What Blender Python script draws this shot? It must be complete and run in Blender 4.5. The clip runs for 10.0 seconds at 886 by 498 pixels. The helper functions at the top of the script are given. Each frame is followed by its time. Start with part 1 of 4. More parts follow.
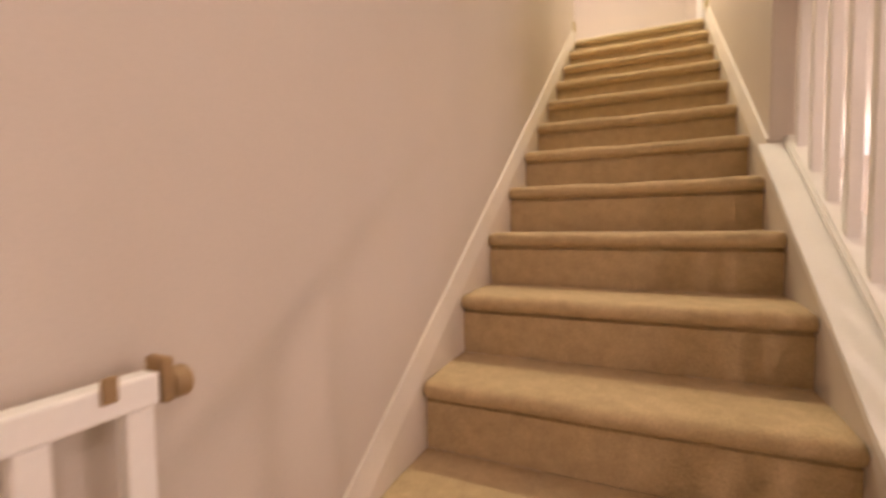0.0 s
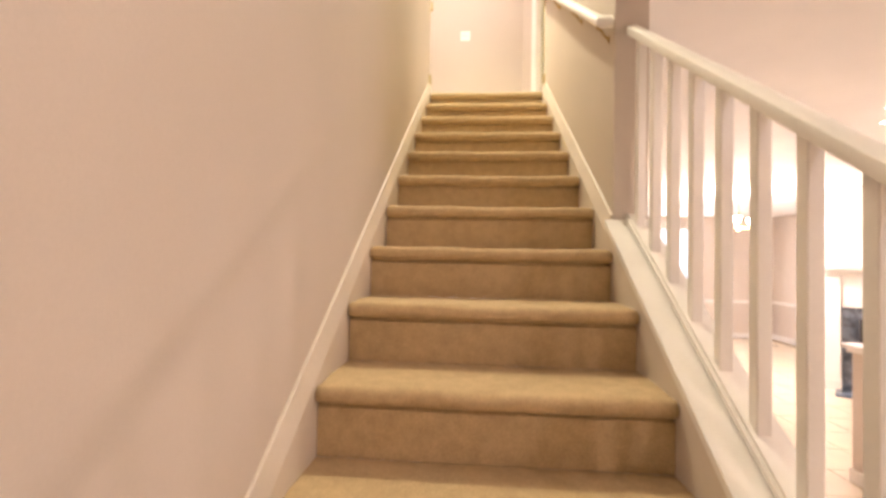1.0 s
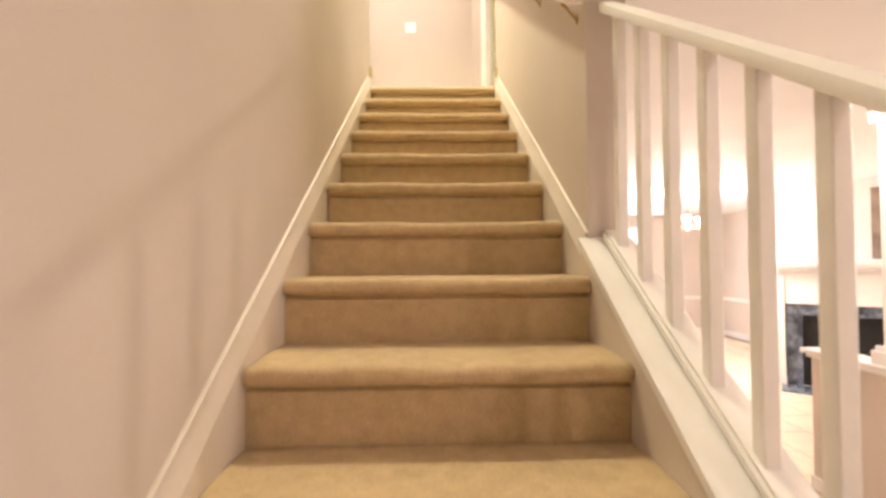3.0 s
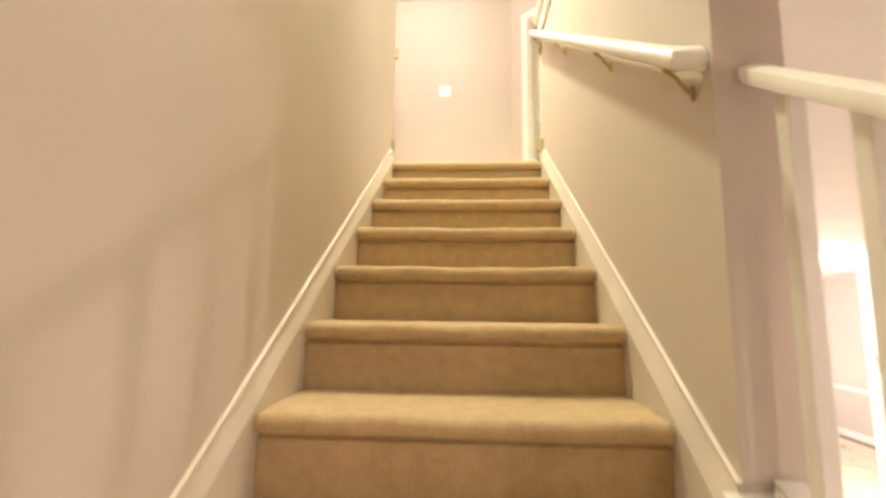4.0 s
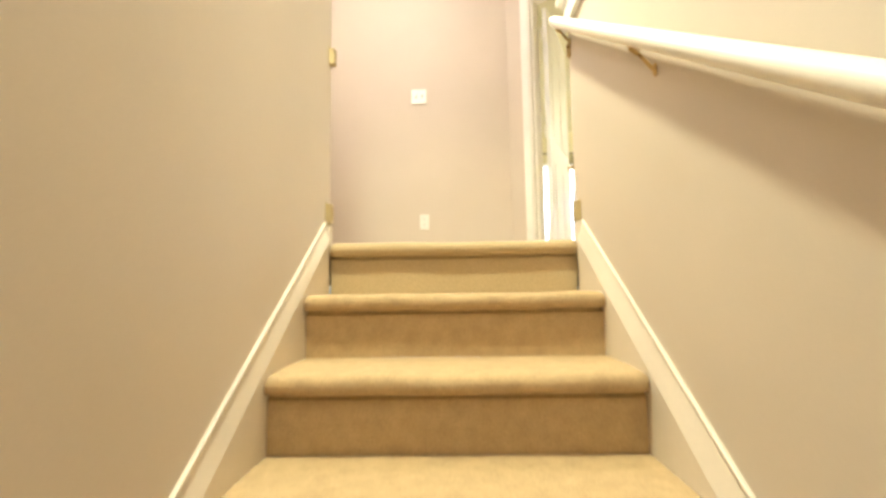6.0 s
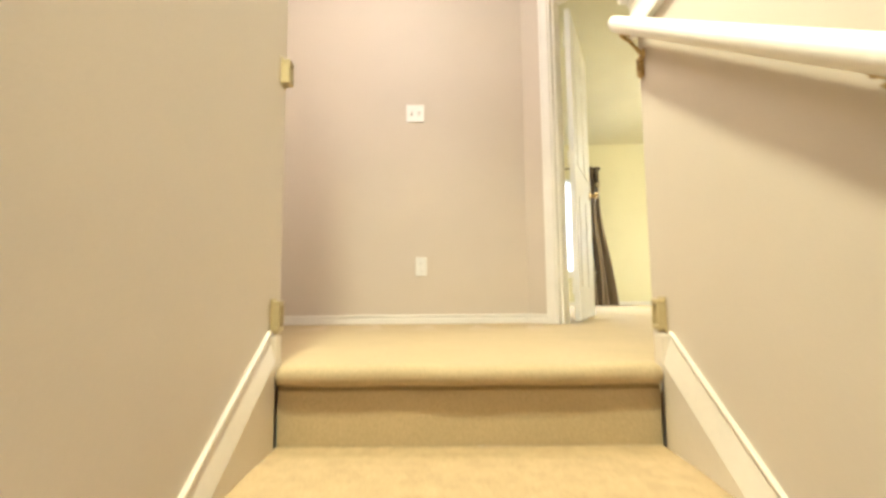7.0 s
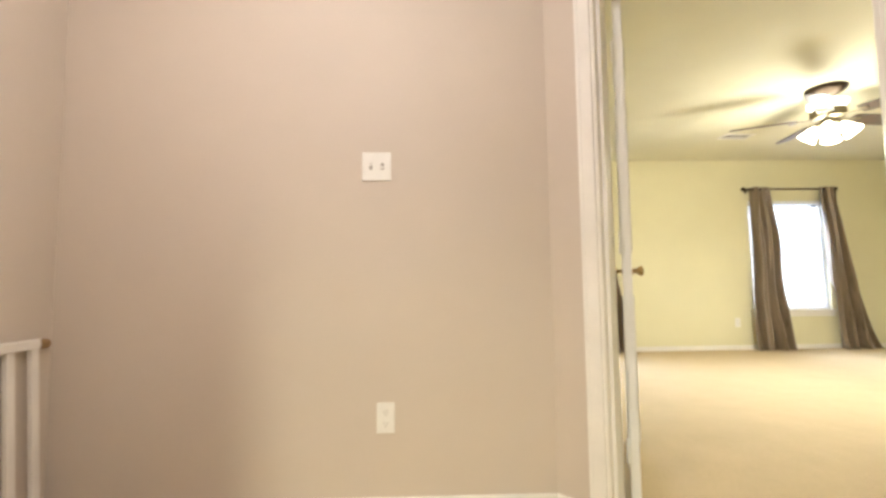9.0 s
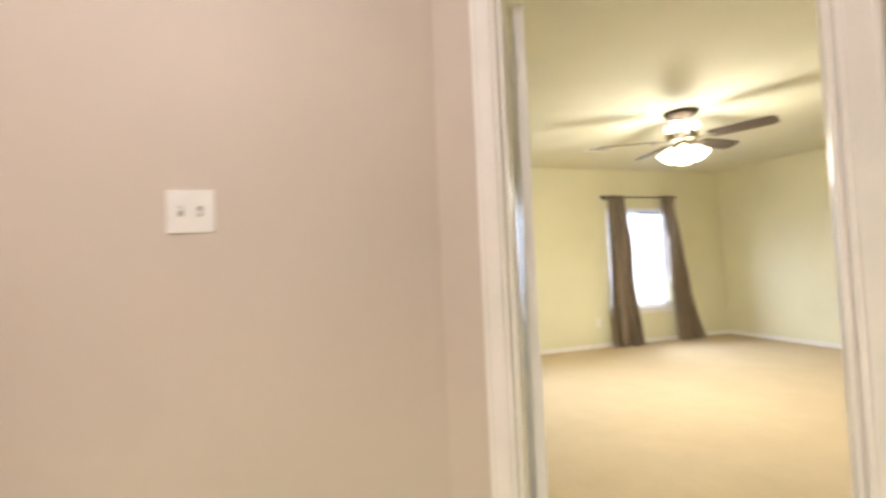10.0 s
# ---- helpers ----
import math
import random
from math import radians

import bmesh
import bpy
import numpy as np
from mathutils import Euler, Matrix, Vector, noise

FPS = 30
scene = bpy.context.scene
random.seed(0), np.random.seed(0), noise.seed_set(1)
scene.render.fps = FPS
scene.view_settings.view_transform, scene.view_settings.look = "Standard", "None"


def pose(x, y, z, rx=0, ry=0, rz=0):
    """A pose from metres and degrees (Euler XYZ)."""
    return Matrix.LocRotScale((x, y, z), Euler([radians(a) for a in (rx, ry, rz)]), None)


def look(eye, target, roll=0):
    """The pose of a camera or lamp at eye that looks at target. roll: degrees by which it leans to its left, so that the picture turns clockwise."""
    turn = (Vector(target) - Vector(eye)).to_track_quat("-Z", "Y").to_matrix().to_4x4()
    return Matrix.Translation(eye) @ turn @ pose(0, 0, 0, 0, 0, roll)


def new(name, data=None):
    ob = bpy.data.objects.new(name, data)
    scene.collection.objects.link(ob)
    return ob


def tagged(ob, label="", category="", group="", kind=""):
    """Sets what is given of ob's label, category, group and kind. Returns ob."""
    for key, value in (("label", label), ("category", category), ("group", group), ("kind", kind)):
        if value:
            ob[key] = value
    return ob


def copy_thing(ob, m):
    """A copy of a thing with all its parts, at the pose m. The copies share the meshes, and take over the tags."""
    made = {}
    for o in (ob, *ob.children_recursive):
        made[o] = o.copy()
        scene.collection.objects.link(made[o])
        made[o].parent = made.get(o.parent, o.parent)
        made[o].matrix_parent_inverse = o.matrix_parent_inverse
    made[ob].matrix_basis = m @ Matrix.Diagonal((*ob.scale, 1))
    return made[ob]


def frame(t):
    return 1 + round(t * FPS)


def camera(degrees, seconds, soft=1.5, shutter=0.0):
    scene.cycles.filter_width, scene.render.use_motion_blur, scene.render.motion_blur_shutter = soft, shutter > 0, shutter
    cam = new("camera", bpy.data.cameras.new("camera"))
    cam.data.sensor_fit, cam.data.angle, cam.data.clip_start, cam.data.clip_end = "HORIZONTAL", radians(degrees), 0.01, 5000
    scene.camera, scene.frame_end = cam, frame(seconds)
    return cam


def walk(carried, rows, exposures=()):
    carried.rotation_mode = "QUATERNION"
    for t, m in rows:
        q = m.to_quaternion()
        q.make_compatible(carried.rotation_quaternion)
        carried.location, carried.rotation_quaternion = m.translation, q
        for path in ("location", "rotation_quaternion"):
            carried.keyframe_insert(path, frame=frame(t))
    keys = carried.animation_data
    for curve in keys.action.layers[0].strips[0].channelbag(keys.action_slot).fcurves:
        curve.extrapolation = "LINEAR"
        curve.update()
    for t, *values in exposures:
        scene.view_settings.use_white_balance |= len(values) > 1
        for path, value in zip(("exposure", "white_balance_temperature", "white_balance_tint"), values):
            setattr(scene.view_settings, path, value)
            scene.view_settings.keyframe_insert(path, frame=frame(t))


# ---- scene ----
cam = camera(89.2, 10.0, soft=3.0, shutter=0.4)
PATH = [
    (0, (0.549, -0.217, 0.582), (-0.271, 1.604, 0.481), -0.7),
    (0.2, (0.523, -0.156, 0.601), (-0.144, 1.727, 0.512), -1.5),
    (0.5, (0.471, -0.074, 0.627), (0.064, 1.884, 0.584), 0.2),
    (1, (0.43, -0.036, 0.698), (0.273, 1.957, 0.745), 1.1),
    (1.5, (0.393, -0.033, 0.748), (0.372, 1.96, 0.916), -0.1),
    (2, (0.392, 0.019, 0.721), (0.4, 2.018, 0.742), -0.2),
    (2.2, (0.411, 0.061, 0.72), (0.375, 2.061, 0.724), -1.0),
    (3.3, (0.466, 0.51, 0.885), (0.536, 2.506, 0.998), -0.3),
    (3.5, (0.482, 0.639, 0.958), (0.528, 2.63, 1.135), 0.3),
    (4, (0.492, 0.941, 1.174), (0.374, 2.92, 1.436), 0.7),
    (4.5, (0.495, 1.233, 1.377), (0.436, 3.219, 1.603), -0.4),
    (5, (0.489, 1.494, 1.562), (0.353, 3.473, 1.814), -1.6),
    (5.5, (0.47, 1.742, 1.724), (0.395, 3.729, 1.942), -1.8),
    (5.7, (0.478, 1.839, 1.796), (0.411, 3.829, 1.986), -1.2),
    (6.8, (0.425, 2.455, 2.184), (0.433, 4.445, 2.378), -0.9),
    (7, (0.421, 2.568, 2.257), (0.405, 4.558, 2.458), -0.5),
    (7.5, (0.386, 2.821, 2.463), (0.399, 4.812, 2.653), -0.6),
    (8, (0.417, 3.082, 2.64), (0.487, 5.07, 2.845), -0.4),
    (8.2, (0.428, 3.159, 2.677), (0.425, 5.148, 2.894), -1.0),
    (8.3, (0.43, 3.223, 2.706), (0.401, 5.213, 2.906), -1.7),
    (8.5, (0.418, 3.328, 2.819), (0.403, 5.321, 2.982), -1.1),
    (9, (0.437, 3.574, 2.948), (0.497, 5.568, 3.097), -0.7),
    (9.5, (0.453, 3.806, 3.097), (0.574, 5.799, 3.209), -1.2),
    (9.7, (0.46, 3.876, 3.145), (0.702, 5.858, 3.26), -2.2),
    (10, (0.497, 4.019, 3.241), (1.111, 5.921, 3.318), -2.5),
]
walk(cam, [(t, look(eye, target, roll)) for t, eye, target, roll in PATH],
     [(0, -0.14, 6600, 27), (0.9, 0.16, 6450, 22), (1.5, 0.19, 6350, 22), (2.5, 0.20, 6350, 21), (3.5, 0.20, 6300, 17), (4.5, 0.24, 6450, 13), (5.5, 0.20, 6300, 10), (6.4, 0.02, 6150, 10), (7.0, -0.12, 6050, 9), (7.4, -0.17, 6050, 9), (8.3, -0.24, 6000, 11), (9.2, -0.42, 5850, 15), (10, -0.52, 5800, 17)])


# ---- light ----
world = bpy.data.worlds.new("sky")
scene.world = world
world.use_nodes = True
sky = world.node_tree.nodes.new("ShaderNodeTexSky")
sky.sky_type, sky.sun_disc = "NISHITA", False
sky.sun_elevation, sky.sun_rotation = radians(35), radians(150)
world.node_tree.links.new(sky.outputs[0], world.node_tree.nodes["Background"].inputs[0])
world.node_tree.nodes["Background"].inputs[1].default_value = 0.1


def lamp(name, kind, at, watts, colour, size=0.1, aim=None):
    data = bpy.data.lights.new(name, kind)
    data.energy, data.color = watts, colour
    if kind == "AREA":
        data.shape, data.size, data.size_y = "RECTANGLE", size[0], size[1]
    elif kind == "SUN":
        data.angle = radians(0.5)
    else:
        data.shadow_soft_size = size
    ob = new(name, data)
    ob.matrix_world = look(at, aim) if aim else pose(*at)
    return ob


CANS = ((2.97, 2.93), (3.20, 3.22), (3.46, 3.56))
WARM, GOLD, ROSE = (1.0, 0.895, 0.785), (1.0, 0.97, 0.645), (1.0, 0.79, 0.67)
lamp("sun", "SUN", (8, 20, 14), 2.5, (1.0, 0.95, 0.85), aim=(5, 9, 3))
CEILING_LAMP = 4.38
lamp("hall_lamp_light", "POINT", (0.10, 4.15, 4.28), 61, WARM, 0.16)
# First light sits by the rail shadow; the second is added fill for lower steps.
STAIR_CAN_AND_FILL = ((0.13, 2.72, 302, GOLD), (0.30, 1.05, 44, (1.0, 0.89, 0.68)))
for lx, ly, watts, tint in STAIR_CAN_AND_FILL:
    stair_lamp = lamp("stair_and_fill_light", "SPOT", (lx, ly, CEILING_LAMP), watts, tint, 0.10, aim=(lx, ly + 0.001, 2.0))
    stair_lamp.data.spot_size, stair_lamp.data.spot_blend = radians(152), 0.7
lamp("fan_lamp_light", "POINT", (3.60, 6.95, 3.91), 90, (1.0, 0.915, 0.68), 0.17)
fan_down = lamp("fan_lamp_light", "SPOT", (3.60, 6.95, 3.90), 172, (1.0, 0.94, 0.73), 0.17, aim=(3.60, 6.96, 2.0))
fan_down.data.spot_size, fan_down.data.spot_blend = radians(172), 0.8
lamp("chandelier_light", "POINT", (4.25, 6.9, 1.10), 280, (1.0, 0.87, 0.79), 0.2)
lamp("window_daylight", "AREA", (4.96, 9.130, 3.245), 120, (0.78, 0.87, 1.0), (0.88, 1.24), aim=(4.96, 6.0, 3.245))
lamp("window_daylight", "AREA", (2.07, 9.130, 3.245), 150, (0.78, 0.87, 1.0), (0.84, 1.24), aim=(2.07, 6.0, 3.245))
for lx, ly in CANS:
    lamp("can_light", "SPOT", (lx, ly, 1.77), 26, (1.0, 0.88, 0.80), 0.05, aim=(lx, ly, -0.97)).data.spot_size = radians(160)
lamp("entry_light", "SPOT", (5.0, 0.65, 1.77), 175, ROSE, 0.085, aim=(4.2, 0.65, -0.97)).data.spot_size = radians(170)
# Unseen fill, added behind the stair foot to brighten the faces turned that way.
lamp("foyer_fill_light", "SPOT", (1.9, -1.1, 1.77), 62, (1.0, 0.82, 0.70), 0.06, aim=(1.9, -1.0, -0.97)).data.spot_size = radians(165)
lamp("living_daylight", "AREA", (4.95, 10.72, 0.9), 60, (0.82, 0.90, 1.0), (0.9, 1.3), aim=(4.5, 6.0, 0.2))
# Broad soft fill from the east, added to lift the stair wall.
lamp("entry_fill_daylight", "AREA", (7.05, 1.2, 0.6), 84, (1.0, 0.90, 0.80), (2.6, 1.7), aim=(0.0, 1.2, 0.4))


# ---- materials ----
def material(name, colour, rough=0.6, vary=0.06, scale=3.0, grain=0.0, grain_scale=300.0, bump=0.0, metal=0.0,
             spec=0.4, second=None, sheen=0.0):
    """Base colour with slow and fine variation, and a fine relief."""
    m = bpy.data.materials.new(name)
    m.use_nodes = True
    nt = m.node_tree
    bsdf = nt.nodes["Principled BSDF"]
    coords = nt.nodes.new("ShaderNodeTexCoord")
    slow, fine = nt.nodes.new("ShaderNodeTexNoise"), nt.nodes.new("ShaderNodeTexNoise")
    slow.inputs["Scale"].default_value, slow.inputs["Detail"].default_value = scale, 4
    fine.inputs["Scale"].default_value, fine.inputs["Detail"].default_value = grain_scale, 3
    geo = nt.nodes.new("ShaderNodeNewGeometry")
    for n in (slow, fine):
        nt.links.new(geo.outputs["Position"], n.inputs["Vector"])
    ramp = nt.nodes.new("ShaderNodeMix")
    ramp.data_type = "RGBA"
    dark = second or tuple(c * (1 - 2 * vary) for c in colour)
    light = colour if second else tuple(min(1, c * (1 + vary)) for c in colour)
    ramp.inputs[6].default_value, ramp.inputs[7].default_value = (*dark, 1), (*light, 1)
    span = nt.nodes.new("ShaderNodeMapRange")
    span.inputs[1].default_value, span.inputs[2].default_value = 0.3, 0.7
    nt.links.new(slow.outputs["Fac"], span.inputs[0])
    nt.links.new(span.outputs[0], ramp.inputs[0])
    speck = nt.nodes.new("ShaderNodeMix")
    speck.data_type, speck.blend_type = "RGBA", "MULTIPLY"
    speck.inputs[0].default_value = 1.0
    level = nt.nodes.new("ShaderNodeMapRange")
    level.inputs[1].default_value, level.inputs[2].default_value = 0.25, 0.75
    level.inputs[3].default_value, level.inputs[4].default_value = 1 - grain, 1 + grain
    nt.links.new(fine.outputs["Fac"], level.inputs[0])
    nt.links.new(ramp.outputs[2], speck.inputs[6])
    nt.links.new(level.outputs[0], speck.inputs[7])
    nt.links.new(speck.outputs[2], bsdf.inputs["Base Color"])
    rr = nt.nodes.new("ShaderNodeMapRange")
    rr.inputs[3].default_value, rr.inputs[4].default_value = max(0.02, rough - 0.08), min(1, rough + 0.08)
    nt.links.new(slow.outputs["Fac"], rr.inputs[0])
    nt.links.new(rr.outputs[0], bsdf.inputs["Roughness"])
    bsdf.inputs["Metallic"].default_value = metal
    bsdf.inputs["Specular IOR Level"].default_value = spec
    if sheen:
        bsdf.inputs["Sheen Weight"].default_value = sheen
    if bump:
        b = nt.nodes.new("ShaderNodeBump")
        b.inputs["Strength"].default_value, b.inputs["Distance"].default_value = bump, 0.004
        nt.links.new(fine.outputs["Fac"], b.inputs["Height"])
        nt.links.new(b.outputs[0], bsdf.inputs["Normal"])
    return m


def glow(name, colour, strength):
    m = bpy.data.materials.new(name)
    m.use_nodes = True
    bsdf = m.node_tree.nodes["Principled BSDF"]
    bsdf.inputs["Base Color"].default_value = (0.9, 0.88, 0.84, 1)
    bsdf.inputs["Emission Color"].default_value = (*colour, 1)
    bsdf.inputs["Emission Strength"].default_value = strength
    return m


PAINT = material("beige_wall_paint", (0.62, 0.545, 0.465), 0.62, 0.03, 1.1, 0.02, 220, 0.12)
YELLOW = material("pale_yellow_wall_paint", (0.73, 0.69, 0.48), 0.62, 0.03, 1.1, 0.02, 220, 0.12)
CREAM_CEILING = material("cream_ceiling_paint", (0.70, 0.67, 0.52), 0.8, 0.03, 1.5, 0.03, 160, 0.3)
CEILING = material("white_ceiling_paint", (0.80, 0.77, 0.72), 0.8, 0.03, 1.5, 0.03, 160, 0.3)
TRIM = material("white_trim_paint", (0.86, 0.83, 0.78), 0.35, 0.03, 5, 0.015, 90, 0.05)
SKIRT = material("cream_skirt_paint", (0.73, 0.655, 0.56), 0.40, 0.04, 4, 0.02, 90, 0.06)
DOORPAINT = material("white_door_paint", (0.85, 0.83, 0.79), 0.38, 0.03, 4, 0.015, 120, 0.05)
CARPET = material("tan_cut_pile_carpet", (0.535, 0.396, 0.224), 0.95, 0.06, 26, 0.12, 170, 0.6, spec=0.1, sheen=0.06)
BRASS = material("brass", (0.50, 0.35, 0.15), 0.28, 0.12, 30, 0.05, 200, 0.05, metal=1.0)
TANPLASTIC = material("tan_plastic", (0.50, 0.40, 0.22), 0.45, 0.06, 20, 0.03, 200, 0.05)
# Near-black that paints in the shade of the mount slots and the vent.
SLOT_SHADE = material("dark_slot_shade", (0.06, 0.045, 0.03), 0.6, 0.1, 20)
RUBBER = material("brown_rubber", (0.34, 0.215, 0.10), 0.6, 0.1, 20, 0.05, 200, 0.1)
PLATE = material("white_plastic_plate", (0.84, 0.82, 0.78), 0.3, 0.02, 20)
# Grey that paints the shade of small holes in the plates.
HOLE_SHADE = material("grey_hole_shade", (0.36, 0.32, 0.28), 0.5, 0.05, 20)
# The two tones become painted fold shade and sheen once stretched upright below.
CURTAIN = material("taupe_silk_curtain", (0.25, 0.185, 0.12), 0.30, 0.12, 4, 0.10, 260, 0.25, spec=0.6, second=(0.135, 0.098, 0.064), sheen=0.3)
BRONZE = material("dark_bronze_metal", (0.07, 0.05, 0.035), 0.4, 0.1, 30, metal=0.7)
BLADE = material("dark_walnut_blade", (0.05, 0.035, 0.025), 0.35, 0.2, 12, 0.1, 80, 0.05)
PEWTER = material("antique_pewter", (0.30, 0.26, 0.18), 0.35, 0.1, 30, metal=0.9)
BLIND = material("white_blind_slat", (0.86, 0.86, 0.85), 0.5, 0.02, 10)
TILE = material("cream_floor_tile", (0.66, 0.55, 0.40), 0.3, 0.07, 2.2, 0.04, 60, 0.05, spec=0.5)
GROUT = material("sand_grout", (0.36, 0.28, 0.19), 0.85, 0.08, 12, 0.05, 200, 0.2)
MARBLE = material("grey_black_marble", (0.22, 0.26, 0.32), 0.10, 0.2, 5, 0.6, 18, 0.0, second=(0.02, 0.03, 0.045), spec=0.6)
FIREBOX_BLACK = material("flat_firebox_black", (0.012, 0.011, 0.010), 0.8, 0.2, 12, 0.2, 90, 0.3)
BLACKMETAL = material("black_metal", (0.02, 0.02, 0.02), 0.4, 0.1, 20, metal=0.6)
CRYSTAL = glow("lit_glass_shade", (1.0, 0.82, 0.60), 14)
FANGLASS = glow("lit_frosted_fan_shade", (1.0, 0.90, 0.62), 16)
CANGLOW = glow("lit_can_lens", (1.0, 0.85, 0.7), 12)
HALLGLASS = glow("lit_ceiling_dome", (1.0, 0.82, 0.55), 4)
OUTSIDE = glow("bright_outdoors", (0.90, 0.95, 1.0), 1.25)
EARTH = material("dry_lawn", (0.12, 0.14, 0.06), 0.9, 0.2, 0.5, 0.2, 20, 0.3)
BROWN_PATCH = material("brown_patch_colour", (0.30, 0.24, 0.19), 0.5, 0.15, 6, 0.1, 60, 0.1)

tr = BLIND.node_tree
thin = tr.nodes.new("ShaderNodeBsdfTranslucent")
thin.inputs[0].default_value = (0.85, 0.86, 0.88, 1)
blend = tr.nodes.new("ShaderNodeMixShader")
blend.inputs[0].default_value = 0.3
tr.links.new(tr.nodes["Principled BSDF"].outputs[0], blend.inputs[1])
tr.links.new(thin.outputs[0], blend.inputs[2])
tr.links.new(blend.outputs[0], tr.nodes["Material Output"].inputs[0])



HALL_EDGE = 5.305


def brushed_carpet():
    """The carpet with wedge-shaped vacuum strokes in the pile along the hall end wall."""
    m = CARPET.copy()
    m.name = "tan_carpet_with_vacuum_strokes"
    nt = m.node_tree
    for n in nt.nodes:
        if n.type == "TEX_NOISE" and n.inputs["Scale"].default_value < 100:
            n.inputs["Scale"].default_value = 5.0
        if n.type == "MIX" and n.blend_type == "MIX":
            n.inputs[6].default_value = (0.495, 0.392, 0.236, 1)
            n.inputs[7].default_value = (0.535, 0.421, 0.256, 1)
        if n.type == "BUMP":
            n.inputs["Strength"].default_value = 0.35

    def calc(op, a, b=None):
        n = nt.nodes.new("ShaderNodeMath")
        n.operation = op
        for k, v in enumerate((a, b)):
            if isinstance(v, (int, float)):
                n.inputs[k].default_value = v
            elif v is not None:
                nt.links.new(v, n.inputs[k])
        return n.outputs[0]

    geo = nt.nodes.new("ShaderNodeNewGeometry")
    cut = nt.nodes.new("ShaderNodeSeparateXYZ")
    nt.links.new(geo.outputs["Position"], cut.inputs[0])
    wob = nt.nodes.new("ShaderNodeTexNoise")
    wob.inputs["Scale"].default_value = 2.3
    nt.links.new(geo.outputs["Position"], wob.inputs["Vector"])
    x = calc("ADD", cut.outputs[0], calc("MULTIPLY", wob.outputs["Fac"], 0.12))
    gap = calc("ABSOLUTE", calc("SUBTRACT", calc("FRACT", calc("DIVIDE", calc("ADD", x, 3.09), 0.30)), 0.5))
    far = calc("SUBTRACT", HALL_EDGE, cut.outputs[1])
    wide = calc("MULTIPLY", far, 0.55)
    edge = nt.nodes.new("ShaderNodeMapRange")
    edge.inputs[1].default_value, edge.inputs[2].default_value = -0.03, 0.03
    nt.links.new(calc("SUBTRACT", wide, gap), edge.inputs[0])
    fade = nt.nodes.new("ShaderNodeMapRange")
    fade.inputs[1].default_value, fade.inputs[2].default_value = 0.55, 0.15
    nt.links.new(far, fade.inputs[0])
    inside = calc("MULTIPLY", calc("GREATER_THAN", far, 0.0), calc("LESS_THAN", cut.outputs[0], 0.95))
    amount = calc("MULTIPLY", calc("MULTIPLY", edge.outputs[0], fade.outputs[0]), inside)
    bsdf = nt.nodes["Principled BSDF"]
    source = bsdf.inputs["Base Color"].links[0].from_socket
    mix = nt.nodes.new("ShaderNodeMix")
    mix.data_type = "RGBA"
    mix.inputs[7].default_value = (0.64, 0.54, 0.42, 1)
    nt.links.new(calc("MULTIPLY", amount, 0.44), mix.inputs[0])
    nt.links.new(source, mix.inputs[6])
    nt.links.new(mix.outputs[2], bsdf.inputs["Base Color"])
    return m


BRUSHED = brushed_carpet()
# Upright streaks put pleat shade and silk sheen into the curtain colour.
ct = CURTAIN.node_tree
streak = ct.nodes.new("ShaderNodeMapping")
streak.inputs["Scale"].default_value = (7.0, 7.0, 0.35)
pleat_tone = [n for n in ct.nodes if n.type == "TEX_NOISE" and n.inputs["Scale"].default_value < 50][0]
ct.links.new(pleat_tone.inputs["Vector"].links[0].from_socket, streak.inputs["Vector"])
ct.links.new(streak.outputs[0], pleat_tone.inputs["Vector"])
sheer = ct.nodes.new("ShaderNodeBsdfTranslucent")
sheer.inputs[0].default_value = (0.55, 0.50, 0.46, 1)
cloth = ct.nodes.new("ShaderNodeMixShader")
cloth.inputs[0].default_value = 0.06
ct.links.new(ct.nodes["Principled BSDF"].outputs[0], cloth.inputs[1])
ct.links.new(sheer.outputs[0], cloth.inputs[2])
ct.links.new(cloth.outputs[0], ct.nodes["Material Output"].inputs[0])

GLASS = bpy.data.materials.new("window_glass")
GLASS.use_nodes = True
gt = GLASS.node_tree
gt.nodes.remove(gt.nodes["Principled BSDF"])
clear, gloss = gt.nodes.new("ShaderNodeBsdfTransparent"), gt.nodes.new("ShaderNodeBsdfGlossy")
gloss.inputs["Roughness"].default_value = 0.03
fres, both = gt.nodes.new("ShaderNodeFresnel"), gt.nodes.new("ShaderNodeMixShader")
gt.links.new(fres.outputs[0], both.inputs[0])
gt.links.new(clear.outputs[0], both.inputs[1])
gt.links.new(gloss.outputs[0], both.inputs[2])
gt.links.new(both.outputs[0], gt.nodes["Material Output"].inputs[0])


# ---- mesh helpers ----
def add_box(bm, lo, hi, bevel=0.0, m=None):
    made = bmesh.ops.create_cube(bm, size=1.0)["verts"]
    size = Vector(hi) - Vector(lo)
    mid = (Vector(hi) + Vector(lo)) / 2
    for v in made:
        v.co = Vector((v.co.x * size.x, v.co.y * size.y, v.co.z * size.z)) + mid
    if bevel:
        edges = list({e for v in made for e in v.link_edges})
        out = bmesh.ops.bevel(bm, geom=edges, offset=bevel, segments=2, affect="EDGES", profile=0.5)
        made = out["verts"]
    if m:
        bmesh.ops.transform(bm, matrix=m, verts=list(set(made)))
    return bm


def boxes(*rows, bevel=0.0):
    bm = bmesh.new()
    for lo, hi in rows:
        add_box(bm, lo, hi, bevel)
    return bm


